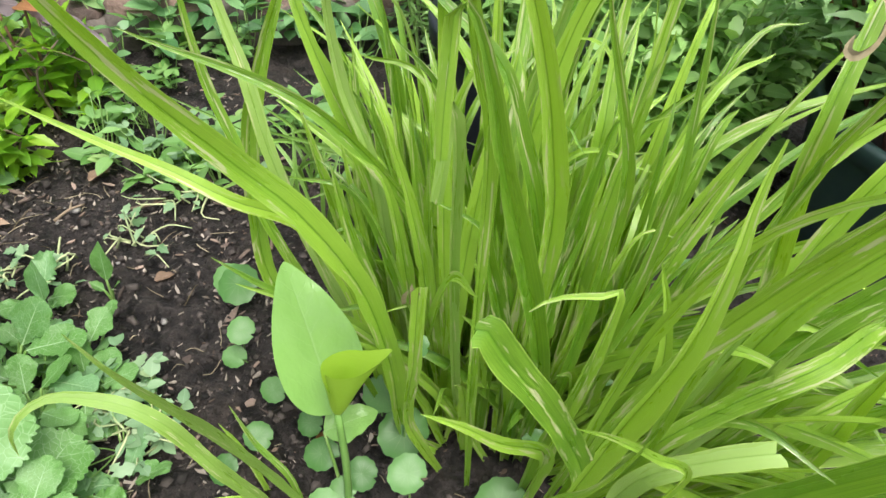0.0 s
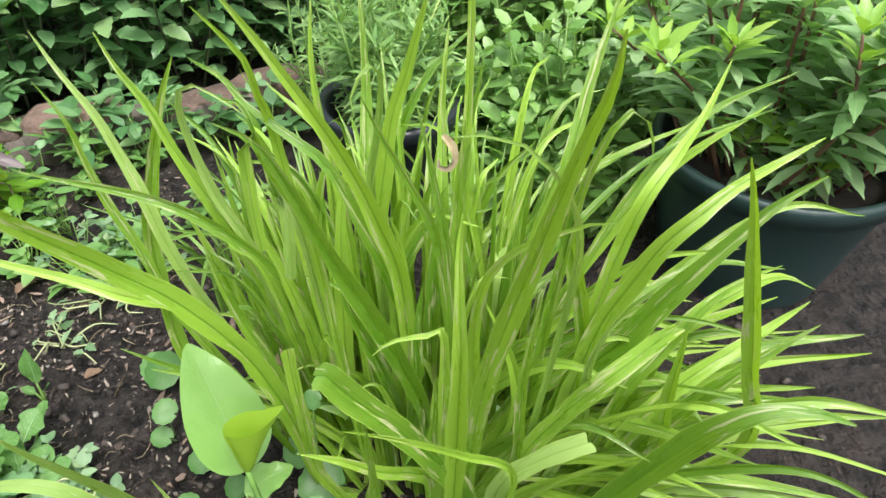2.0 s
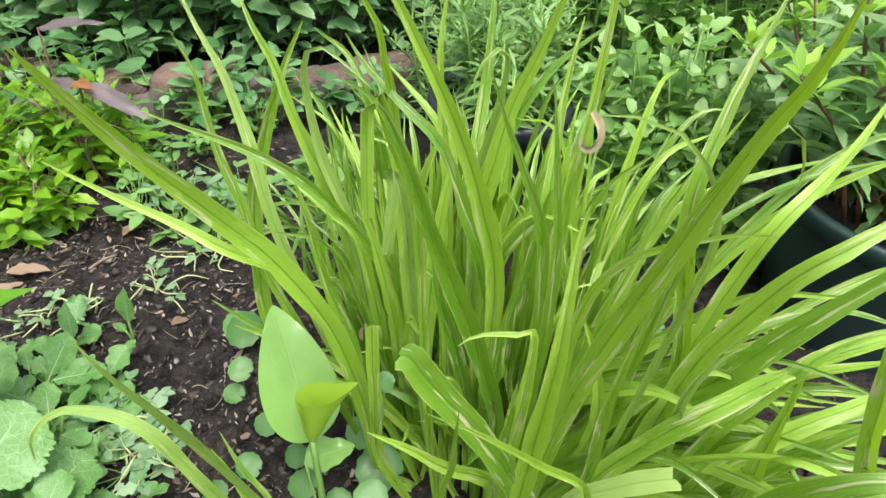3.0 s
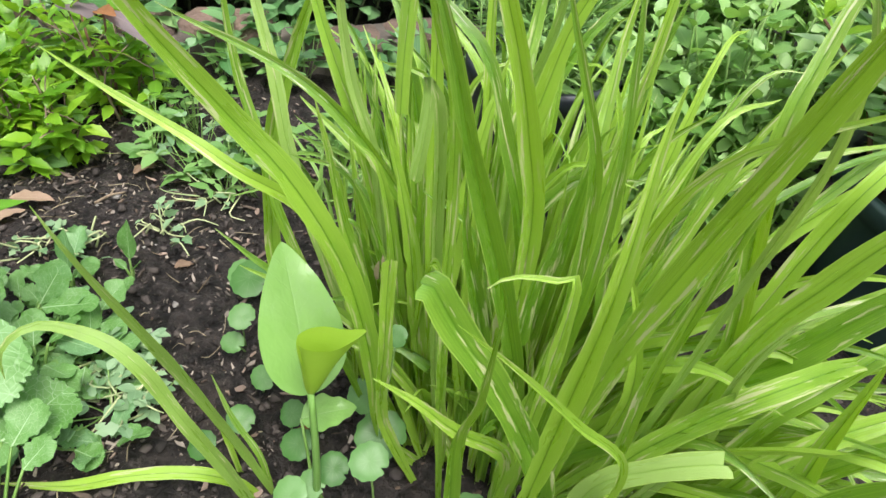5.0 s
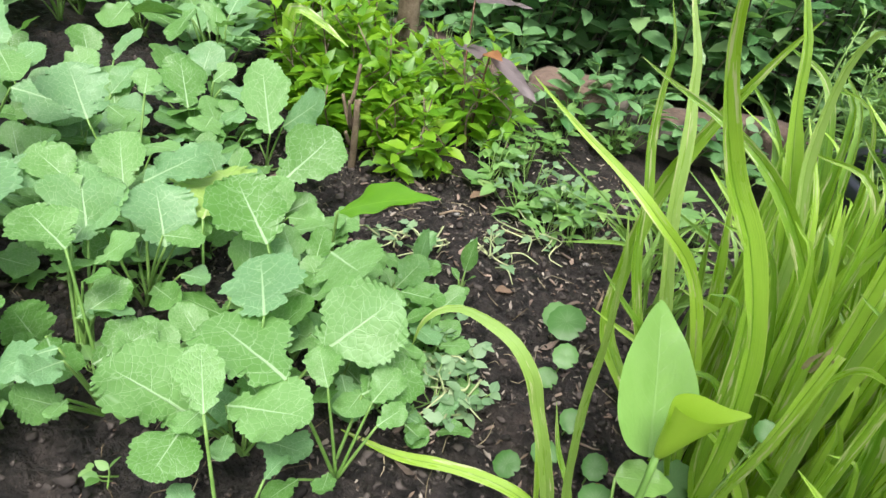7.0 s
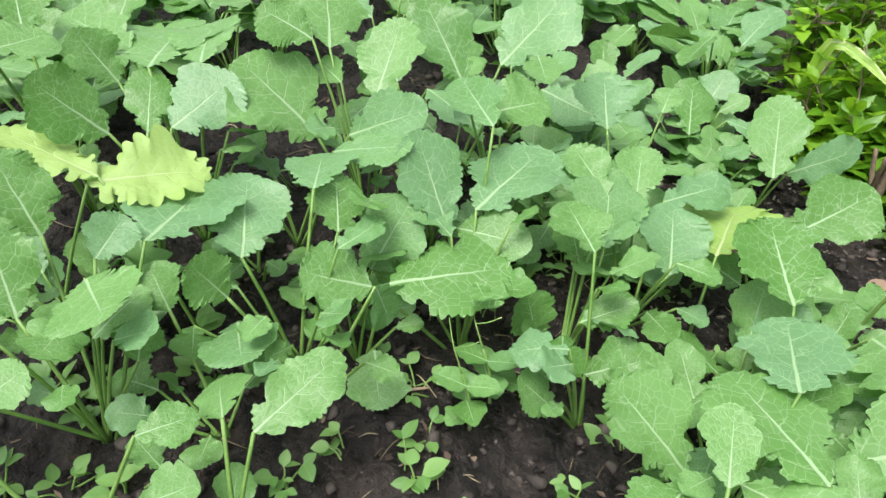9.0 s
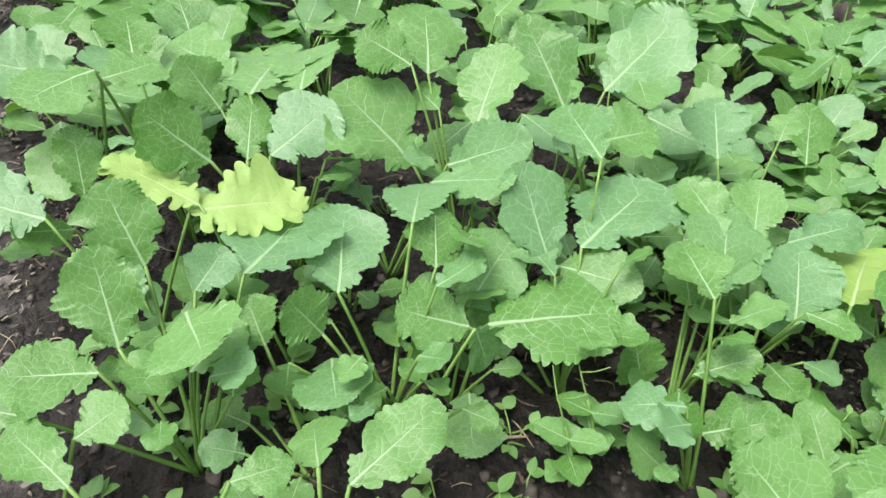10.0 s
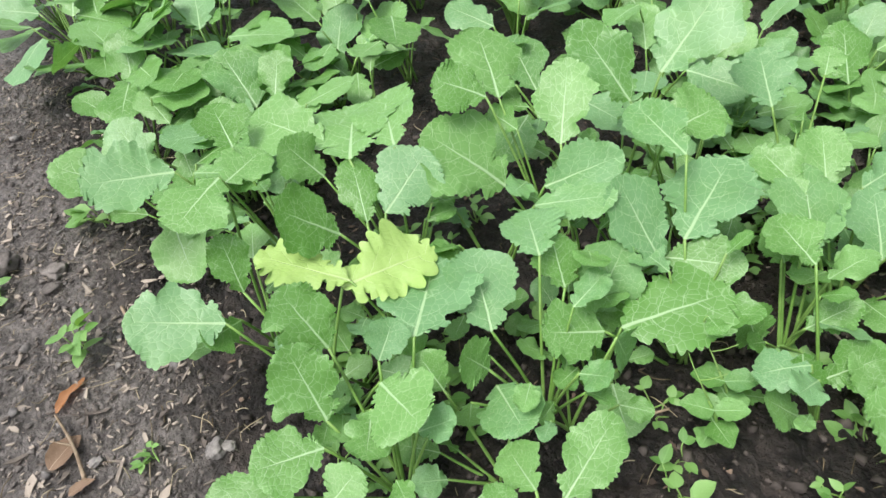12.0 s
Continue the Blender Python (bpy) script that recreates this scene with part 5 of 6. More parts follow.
mustard(-0.164, 0.343, leaves=[
    (-0.161, 0.319, 0.096, -0.157, 0.284, 0.096, 0.035, 11),
])
mustard(-0.153, 0.143, leaves=[
    (-0.197, 0.180, 0.171, -0.235, 0.212, 0.191, 0.037, -1),
])


def filler_mustard(x, y, h, size, count, seed):
    """A mustard plant whose leaves spread evenly round its root."""
    r = random.Random(seed)
    lv = []
    a0 = r.uniform(0, 6.28)
    for i in range(count):
        a = a0 + 6.283 * i / count + r.gauss(0, 0.3)
        b = np.array((x, y, relief(x, y))) + np.array((math.cos(a), math.sin(a), 0)) * r.uniform(0.02, 0.05) * size + np.array((0, 0, h * r.uniform(0.55, 0.95)))
        away = unit((x - 0.1, y, 0))
        d = unit((math.cos(a), math.sin(a), 0.3 + 0.5 * (away[0] * math.cos(a) + away[1] * math.sin(a)) + r.gauss(0, 0.2)))
        ln = 0.075 * size * r.uniform(0.75, 1.15)
        t = b + d * ln
        lv.append((*b, *t, ln * r.uniform(0.68, 0.85), r.gauss(0, 15)))
    mustard(x, y, leaves=lv, small=3, fine=46)


r_fill = random.Random(12)
# taller plants at the far side of the bed
for i in range(74):
    gx, gy = r_fill.uniform(-1.60, -0.78), r_fill.uniform(-0.30, 1.00)
    if gy < -0.20 + 0.12 * (gx + 0.8):
        continue
    filler_mustard(gx, gy, r_fill.uniform(0.08, 0.16), r_fill.uniform(0.8, 1.3), r_fill.randint(4, 6), 300 + i)
# the last plants towards the path
for i, (gx, gy) in enumerate(((-0.88, -0.22), (-0.96, -0.27), (-1.04, -0.24), (-0.92, -0.15), (-1.02, -0.32), (-1.12, -0.30), (-1.10, -0.20), (-0.86, -0.30), (-1.22, -0.34), (-1.20, -0.24), (-1.32, -0.40), (-1.34, -0.30), (-1.45, -0.42), (-1.30, -0.18), (-1.48, -0.30), (-1.60, -0.46), (-1.62, -0.34), (-1.00, -0.16))):
    filler_mustard(gx, gy, r_fill.uniform(0.09, 0.14), r_fill.uniform(0.9, 1.3), 5, 340 + i)
# smaller ones between the bright bush and the tall plants
for i in range(17):
    gx, gy = r_fill.uniform(-0.80, -0.46), r_fill.uniform(0.30, 0.58)
    filler_mustard(gx, gy, r_fill.uniform(0.04, 0.08), r_fill.uniform(0.55, 0.85), r_fill.randint(4, 5), 400 + i)
# small plants at the edge of the bare soil
for gx, gy, gh, gs in ((-0.265, 0.255, 0.07, 0.8), (-0.205, 0.330, 0.05, 0.6), (-0.300, 0.310, 0.07, 0.8), (-0.290, 0.380, 0.06, 0.8), (-0.380, 0.420, 0.06, 0.8), (-0.215, 0.430, 0.04, 0.55), (-0.185, 0.465, 0.03, 0.45), (-0.245, 0.440, 0.05, 0.6), (-0.165, 0.430, 0.03, 0.45), (-0.255, 0.385, 0.06, 0.7), (-0.200, 0.400, 0.04, 0.5)):
    filler_mustard(gx, gy, gh, gs, 5, int(-1000 * gx) + 700)
# low young plants beneath the taller ones
for i in range(26):
    gx, gy = r_fill.uniform(-0.74, -0.28), r_fill.uniform(-0.22, 0.40)
    if gy < 0.34 and gx > -0.50:
        continue
    filler_mustard(gx, gy, r_fill.uniform(0.03, 0.06), r_fill.uniform(0.4, 0.7), 4, 520 + i)


# ---- arum, pennywort and small weeds at the clump's foot ----
def arum():
    a = thing("arum_plant", (0.080, 0.352, 0), "young arum with one broad glossy leaf and one rolled leaf", "plant")
    part("leaf", broad_leaf((0.076, 0.372, 0.144), (0.035, 0.443, 0.236), 0.067, 6, "arum", 3, 0.0, 0.06, 0.07, 0.010, 34, 12, uneven=0.12), ARUM, a)
    # rolled leaf: a funnel of a little over one turn, its lip drawn out to a point, its outer edge falling away
    V, U = [], []
    n, m = 26, 60
    base = np.array((0.080, 0.360, 0.160))
    heart = np.array((0.010, 0.004, 0.060))
    e1, e2 = unit((0.966, 0.257, 0.0)), unit((-0.257, 0.966, 0.0))
    for i in range(n + 1):
        for j in range(m + 1):
            c = j / m
            ang = radians(-165 + 400 * c)
            flap = max(0.0, (c - 0.80) / 0.20)
            v = i / n * (1 - 0.55 * flap ** 1.3)
            lip = max(0.0, math.cos(ang)) ** 6
            back = max(0.0, math.sin(ang))
            wide = v ** 0.62 * (1 - 0.13 * math.sin(3.14 * v)) * (1 + 0.30 * max(0.0, c - 0.35))
            rim = e1 * (0.0170 * math.cos(ang) + 0.013 * lip * v ** 2) + e2 * 0.0092 * math.sin(ang)
            V.append(base + heart * v + rim * wide + np.array((0, 0, (0.010 * lip + 0.005 * back) * v ** 3)))
            U.append((c, v))
    part("rolled_leaf", (V, grid_faces(n, m), U), ARUM_YOUNG, a, "rolled leaf like a funnel")
    part("petiole", tube([(0.080, 0.352, -0.003), (0.083, 0.352, 0.09), (0.079, 0.362, 0.166)], 0.0038, 0.0028, 6, 8), ARUM, a)
    lf = part("leaf", broad_leaf((0.060, 0.384, 0.088), (0.104, 0.402, 0.096), 0.034, 8, "ovate", 3, 0.0, 0.15, 0.1, 0.03, 24, 8), ARUM, a)
    part("petiole", stalk((0.080, 0.352, -0.003), (0.060, 0.384, 0.088)), STALK, lf)


arum()


def round_leaf(c, d, tilt, az, r):
    """A round scalloped leaf held by its middle."""
    V, F, U = [], [], []
    n, m = 44, 6
    nor = unit((math.sin(radians(tilt)) * math.cos(az), math.sin(radians(tilt)) * math.sin(az), math.cos(radians(tilt))))
    e1 = unit(np.cross(nor, (0.3, 1, 0.2)))
    e2 = np.cross(nor, e1)
    ph = r.uniform(0, 6)
    for i in range(m + 1):
        q = i / m
        for k in range(n):
            a = 6.28318 * k / n
            rad = 0.5 * d * q * (1 + q ** 3 * (0.035 * math.cos(11 * a + ph) + 0.04 * math.sin(2 * a + ph)))
            if abs(a - 3.1416) < 0.12:
                rad *= 1 - 0.25 * q
            z = -0.02 * d * (1 - q) ** 2 + d * 0.02 * q * q * math.sin(3 * a + ph) - 0.05 * d * q ** 4
            V.append(np.asarray(c) + rad * (math.cos(a) * e1 + math.sin(a) * e2) + nor * z)
            U.append((0.5 + rad / d * math.cos(a) * 0.95, 0.5 + rad / d * math.sin(a) * 0.95))
    for i in range(m):
        for k in range(n):
            q = (k + 1) % n
            F.append((i * n + k, i * n + q, (i + 1) * n + q, (i + 1) * n + k))
    return V, F, U


n_penny = 0


def pennywort(x, y, z, d, tilt=20.0, az=-90.0):
    global n_penny
    n_penny += 1
    r = random.Random(n_penny)
    gx, gy = x + r.uniform(-0.015, 0.015), y + r.uniform(0.0, 0.02)
    p = thing("pennywort", (gx, gy, relief(gx, gy)), "round scalloped pennywort leaf on a thin stalk", "pennywort", "pennywort round the clump")
    lf = part("leaf", round_leaf((x, y, z), d, tilt, radians(az), r), PENNY, p)
    part("stalk", tube([(gx, gy, -0.004), (gx * 0.5 + x * 0.5, gy * 0.5 + y * 0.5, z * 0.6), (x, y, z - 0.08 * d)], 0.0011, 0.0009, 6, 5), STALK, lf)


pennywort(-0.033, 0.484, 0.090, 0.027, 25, -74)
pennywort(-0.043, 0.475, 0.058, 0.023, 38, -84)
pennywort(0.002, 0.440, 0.058, 0.025, 30, -95)
pennywort(-0.005, 0.398, 0.048, 0.027, 21, -74)
pennywort(-0.029, 0.367, 0.045, 0.026, 25, -100)
pennywort(-0.012, 0.312, 0.022, 0.017, 20, -90)
pennywort(0.040, 0.412, 0.050, 0.025, 30, -100)
pennywort(0.054, 0.384, 0.046, 0.031, 24, -105)
pennywort(0.104, 0.440, 0.058, 0.037, 35, -110)
pennywort(0.092, 0.367, 0.046, 0.029, 25, -90)
pennywort(0.127, 0.402, 0.056, 0.047, 30, -75)
pennywort(0.062, 0.337, 0.044, 0.031, 25, -100)
pennywort(-0.062, 0.570, 0.056, 0.046, 20, -95)
pennywort(-0.080, 0.590, 0.040, 0.036, 25, -80)
pennywort(0.076, 0.354, 0.038, 0.026, 20, -95)
pennywort(0.142, 0.511, 0.100, 0.024, 20, -120)
pennywort(0.483, 0.484, 0.060, 0.055, 25, -90)
pennywort(0.455, 0.440, 0.050, 0.044, 25, -80)
pennywort(0.422, 0.372, 0.050, 0.037, 35, -116)
pennywort(0.141, 0.524, 0.120, 0.031, 20, -65)
pennywort(0.310, 0.437, 0.080, 0.030, 40, -95)
pennywort(0.247, 0.394, 0.060, 0.027, 40, -90)
pennywort(0.216, 0.349, 0.030, 0.049, 20, -100)
pennywort(0.156, 0.558, 0.080, 0.030, 30, -120)
pennywort(0.247, 0.567, 0.080, 0.035, 30, -70)
pennywort(0.300, 0.617, 0.100, 0.032, 40, -90)
pennywort(0.133, 0.326, 0.141, 0.029, 25, -85)
pennywort(0.137, 0.398, 0.200, 0.017, 38, -99)
pennywort(0.448, 0.438, 0.120, 0.033, 30, -92)
pennywort(0.419, 0.580, 0.100, 0.026, 25, -120)


def weed(x, y, h, spread, count, leaf, seed, mat=WEED, kind="ovate", label="small leafy weed seedling", wide=0.5):
    """A low weed: a few thin stems with small leaves."""
    r = random.Random(seed)
    z = relief(x, y)
    w = thing("weed", (x, y, z), label, "weed", "weeds on the soil")
    pl, st = [], []
    for i in range(count):
        a = r.uniform(0, 6.283)
        p = np.array((x + spread * r.random() * math.cos(a), y + spread * r.random() * math.sin(a), z + h * r.uniform(0.35, 1.0)))
        st.append(tube([(x + r.gauss(0, 0.004), y + r.gauss(0, 0.004), z - 0.003), (x * 0.4 + p[0] * 0.6, y * 0.4 + p[1] * 0.6, z + (p[2] - z) * 0.45), p], 0.0010, 0.0007, 4, 4))
        for k in range(2):
            b = a + (k - 0.5) * 1.4 + r.gauss(0, 0.3)
            d = unit((math.cos(b), math.sin(b), r.uniform(-0.1, 0.6)))
            ln = leaf * r.uniform(0.6, 1.15)
            pl.append((p, p + d * ln, ln * wide * r.uniform(0.8, 1.2), r.gauss(0, 15)))
    tagged(part("stalk_tuft", join(st), STALK, w), kind="stuff")
    tagged(part("foliage", leaflet_set(pl, kind, 5, 0.15), mat, w), kind="stuff")
    return w


r_w = random.Random(44)
for i in range(34):
    ex = r_w.uniform(-1.0, 0.05)
    ey = 1.05 + 0.28 * max(0.0, ex + 0.35) + 0.25 * max(0.0, -0.65 - ex) + r_w.uniform(-0.05, 0.13)
    weed(ex, ey, r_w.uniform(0.07, 0.15), 0.05, r_w.randint(6, 10), r_w.uniform(0.032, 0.05), 700 + i, SHRUB_DARK, label="dark leafy weed creeping over the stone edging", wide=0.58)
for i in range(46):
    wx, wy = r_w.uniform(-0.62, 0.02), r_w.uniform(0.72, 1.10)
    weed(wx, wy, r_w.uniform(0.03, 0.09), 0.04, r_w.randint(5, 9), r_w.uniform(0.022, 0.036), 500 + i, label="leafy weed seedlings between the bed and the edging")
for i in range(95):
    wx, wy = r_w.uniform(-0.72, -0.20), r_w.uniform(-0.25, 0.42)
    weed(wx, wy, r_w.uniform(0.010, 0.028), 0.02, r_w.randint(3, 5), r_w.uniform(0.012, 0.02), 600 + i, wide=0.7, label="tiny seedling sprouting among the mustard")


def pulled(x, y, size, seed, count=16):
    """A heap of uprooted, wilting weeds: pale tangled stems and limp leaves."""
    r = random.Random(seed)
    w = thing("pulled_weeds", (x, y, 0), "heap of uprooted wilted weeds with pale tangled stems", "weeds", "uprooted weeds on the soil")
    st, pl = [], []
    for i in range(count):
        a = r.uniform(0, 6.283)
        p = np.array((x + r.gauss(0, size * 0.22), y + r.gauss(0, size * 0.22), relief(x, y) + r.uniform(0.003, 0.012)))
        d = np.array((math.cos(a), math.sin(a), 0)) * size * r.uniform(0.4, 0.9)
        q = p + d * 0.5 + np.array((r.gauss(0, size * 0.2), r.gauss(0, size * 0.2), r.uniform(0.0, 0.022)))
        e = p + d + np.array((0, 0, r.uniform(-0.002, 0.012)))
        st.append(tube([p, q, e], 0.0015, 0.0008, 6, 4))
        for k in range(r.choice((0, 1, 2, 3))):
            b = r.uniform(0, 6.283)
            c = q + (e - q) * r.random()
            dd = unit((math.cos(b), math.sin(b), r.uniform(-0.1, 0.5)))
            ln = r.uniform(0.010, 0.021)
            pl.append((c, c + dd * ln, ln * 0.55, r.gauss(0, 30)))
    tagged(part("stalk_tuft", join(st), WILTED_STEM, w), kind="stuff")
    tagged(part("foliage", leaflet_set(pl, "ovate", 6, 0.3, jag=0.22), PULLED, w), kind="stuff")


for px, py, ps, pc in ((-0.120, 0.405, 0.06, 18), (-0.145, 0.425, 0.05, 12), (-0.18, 0.72, 0.07, 10), (-0.27, 0.58, 0.06, 10), (-0.31, 0.56, 0.05, 8), (-0.20, 0.64, 0.06, 10)):
    pulled(px, py, ps, int(abs(px * 1000)), pc)


for px, py, ph in ((-0.215, 0.775, 0.06), (-0.180, 0.790, 0.07), (-0.150, 0.815, 0.06), (-0.235, 0.815, 0.07), (-0.195, 0.845, 0.06), (-0.115, 0.80, 0.05), (-0.10, 0.415, 0.035), (-0.125, 0.385, 0.03), (-0.150, 0.440, 0.04)):
    weed(px, py, ph, 0.045, 10, 0.018, int(-5000 * px), PULLED, label="bluish green weed with small lobed leaves", wide=0.62)


# ---- litter: chips, clods, pebbles, dry leaves ----
def chips(name, count, x0, x1, y0, y1, mat, label, seed, size=(0.004, 0.018)):
    r = random.Random(seed)
    V, F = [], []
    for i in range(count):
        x, y = r.uniform(x0, x1), r.uniform(y0, y1)
        ln = size[0] + (size[1] - size[0]) * r.random() ** 2
        wd, th = ln * r.uniform(0.12, 0.55), r.uniform(0.0005, 0.0020)
        a, tilt, bow = r.uniform(0, 6.283), r.gauss(0, 0.4), r.gauss(0, 14)
        c, s = math.cos(a), math.sin(a)
        z = relief(x, y) + th + 0.0020
        k, m = len(V), r.randint(6, 8)
        for j in range(m):
            q = 6.283 * (j + r.uniform(-0.35, 0.35)) / m
            ex, ey = math.cos(q) * ln / 2 * r.uniform(0.4, 1.15), math.sin(q) * wd / 2 * r.uniform(0.3, 1.2)
            for dz in (-1, 1):
                V.append((x + c * ex - s * ey, y + s * ex + c * ey, z + math.sin(tilt) * ex + bow * ex * ex + dz * th / 2))
        F.append(tuple(k + 2 * j + 1 for j in range(m)))
        F += [(k + 2 * j, k + 2 * ((j + 1) % m), k + 2 * ((j + 1) % m) + 1, k + 2 * j + 1) for j in range(m)]
    single(name, (V, F, None), mat, label, "wood chips", kind="stuff", smooth=False)


chips("bark_bits", 380, -0.62, 0.12, 0.30, 1.02, BARK_BITS, "pale pinkish bark bits and clay crumbs on the bed", 12, (0.006, 0.026))
chips("wood_chips", 3600, -1.2, 0.7, -0.3, 1.05, CHIPS, "dark wood chips and litter strewn over the soil", 1, (0.003, 0.013))
chips("pale_wood_chips", 7500, -1.5, -0.35, -0.85, -0.28, CHIPS_PALE, "pale dry wood chips strewn over the path", 2, (0.002, 0.012))
chips("pale_wood_chips", 2800, -0.62, 0.12, 0.25, 1.05, CHIPS_PALE, "pale dry wood chips strewn over the bed", 3, (0.002, 0.013))


def straw(count, x0, x1, y0, y1, label, seed):
    """Thin dry stems, roots and stubble strewn about."""
    r = random.Random(seed)
    gs = []
    for i in range(count):
        x, y, a, ln = r.uniform(x0, x1), r.uniform(y0, y1), r.uniform(0, 6.283), 0.008 + 0.035 * r.random() ** 2
        dx, dy = math.cos(a) * ln, math.sin(a) * ln
        z = relief(x, y) + 0.003
        gs.append(tube([(x, y, z), (x + dx * 0.5 + r.gauss(0, 0.15) * ln, y + dy * 0.5 + r.gauss(0, 0.15) * ln, z + r.uniform(0.0, 0.006)), (x + dx, y + dy, z)], r.uniform(0.0004, 0.0009), 0.0004, 4, 3))
    single("dry_straw", join(gs), STRAW, label, "straw", kind="stuff")


straw(900, -0.95, 0.5, -0.28, 0.95, "thin dry stems and roots strewn over the soil", 31)
straw(420, -1.3, -0.4, -0.85, -0.28, "thin dry stems strewn over the path", 32)


def clods(name, count, x0, x1, y0, y1, mat, label, seed, lo, hi, category):
    r = random.Random(seed)
    gs = []
    for i in range(count):
        x, y = r.uniform(x0, x1), r.uniform(y0, y1)
        s = lo + (hi - lo) * r.random() ** 2.5
        gs.append(rock((x, y, relief(x, y) + s * 0.18), (s, s * r.uniform(0.7, 1), s * r.uniform(0.5, 0.8)), i, r.uniform(0, 6), 1.3, 1, 0.9))
    single(name, join(gs), mat, label, category, kind="stuff")


chips("wood_slivers", 620, -1.05, -0.40, -0.62, -0.33, CHIPS_PALE, "pale wood slivers and shavings on the path", 14, (0.008, 0.024))
clods("soil_clods", 4200, -0.95, 0.7, -0.32, 0.95, CLODS, "crumbs and clods of dark damp soil", 5, 0.002, 0.015, "soil")
clods("soil_clods", 5200, -0.60, 0.10, -0.15, 0.85, CLODS, "small dark crumbs of damp soil between the plants", 15, 0.002, 0.010, "soil")
clods("path_crumbs", 2600, -1.4, -0.35, -0.9, -0.32, PATH_CRUMB, "grey dry crumbs of trodden soil on the path", 8, 0.002, 0.010, "soil")
clods("pebbles", 130, -1.3, -0.35, -0.85, -0.34, PEBBLE, "small grey pebbles on the path", 6, 0.004, 0.018, "pebbles")
clods("pebbles", 60, -0.45, 0.5, 0.4, 1.0, PEBBLE, "small pale pebbles in the bed", 7, 0.004, 0.014, "pebbles")


def fallen_leaf(x, y, az, ln, w, mat, label, lift=0.006, tilt=0.1, roll=0.0):
    b = np.array((x, y, relief(x, y) + lift))
    t = b + np.array((math.cos(radians(az)), math.sin(radians(az)), tilt)) * ln
    single("fallen_leaf", broad_leaf(b, t, w, roll, "ovate", 4, 0.02, 0.15, 0.18, 0.03, 18, 6), mat, label, "leaf", tuple(b), "fallen leaves on the soil")


fallen_leaf(-0.302, 0.752, 60, 0.035, 0.018, DRY_LEAF, "small dry tan leaf curled on the soil")
fallen_leaf(-0.40, 0.640, 10, 0.055, 0.022, DRY_LEAF, "dry tan leaf lying on the soil")
fallen_leaf(0.055, 0.385, 100, 0.030, 0.022, ORANGE_LEAF, "withered reddish leaf at the foot of the arum")
fallen_leaf(-0.165, 0.590, 30, 0.022, 0.014, DRY_LEAF, "small pale dry leaf on the soil")
single("upright_dead_leaf", broad_leaf((-0.657, 0.632, 0.064), (-0.632, 0.617, 0.150), 0.034, 60, "ovate", 4, 0.02, 0.15, 0.35, 0.04, 18, 6), RED_LEAF, "dull red withered leaf standing among the mustard", "leaf", (-0.657, 0.632, 0.064))


# ---- plants at the edge of the bed ----
def coleus():
    c = thing("purple_leaf_plant", (-0.395, 0.885, 0), "small plant with grey-purple and orange leaves", "plant")
    part("stem", tube([(-0.395, 0.885, -0.003), (-0.385, 0.882, 0.10), (-0.372, 0.878, 0.205)], 0.003, 0.0016, 8, 6), RED_STEM, c)
    part("leaf", broad_leaf((-0.370, 0.877, 0.205), (-0.270, 0.858, 0.178), 0.030, 12, "ovate", 3, 0.0, 0.2, -0.1, 0.02, 20, 6), GREY_LEAF, c)
    part("leaf", broad_leaf((-0.374, 0.876, 0.205), (-0.418, 0.850, 0.222), 0.036, -10, "ovate", 3, 0.0, 0.2, -0.1, 0.02, 20, 6), GREY_LEAF, c)
    part("leaf", broad_leaf((-0.378, 0.874, 0.206), (-0.338, 0.852, 0.214), 0.020, 20, "ovate", 3, 0.0, 0.1, 0.2, 0.02, 16, 6), ORANGE_LEAF, c, "orange young leaf")
    part("leaf", broad_leaf((-0.440, 0.93, 0.262), (-0.345, 0.94, 0.280), 0.028, 8, "ovate", 3, 0.0, 0.15, -0.1, 0.02, 20, 6), GREY_LEAF, c)
    part("stem", tube([(-0.395, 0.885, -0.003), (-0.43, 0.91, 0.14), (-0.440, 0.93, 0.262)], 0.0028, 0.0014, 8, 6), RED_STEM, c)


coleus()


def stump(x, y, h, r0, seed, label):
    """A pruned woody stem with short forked stubs."""
    r = random.Random(seed)
    s = thing("woody_stump", (x, y, relief(x, y)), label, "stump", "pruned stumps in the bush")
    part("trunk", tube([(x, y, -0.004), (x + r.gauss(0, 0.006), y, h * 0.5), (x + r.gauss(0, 0.008), y + r.gauss(0, 0.006), h)], r0 * 1.15, r0 * 0.85, 9, 10), BARK, s)
    for k in range(5):
        a = r.uniform(0, 6.283)
        p = (x, y, h * r.uniform(0.45, 0.97))
        q = (x + math.cos(a) * r0 * 3.0, y + math.sin(a) * r0 * 3.0, p[2] + h * r.uniform(0.18, 0.4))
        part("stub", tube([p, ((p[0] + q[0]) / 2, (p[1] + q[1]) / 2, p[2] + 0.4 * (q[2] - p[2])), q], r0 * 0.62, r0 * 0.45, 5, 7), BARK, s)


stump(-0.490, 0.690, 0.150, 0.0055, 1, "pruned woody stump with short stubs among green leaves")
stump(-0.78, 1.03, 0.30, 0.022, 2, "thick pruned woody stem behind the bright bush")
stump(-0.62, 0.80, 0.12, 0.006, 3, "thin pruned woody stem in the bright bush")

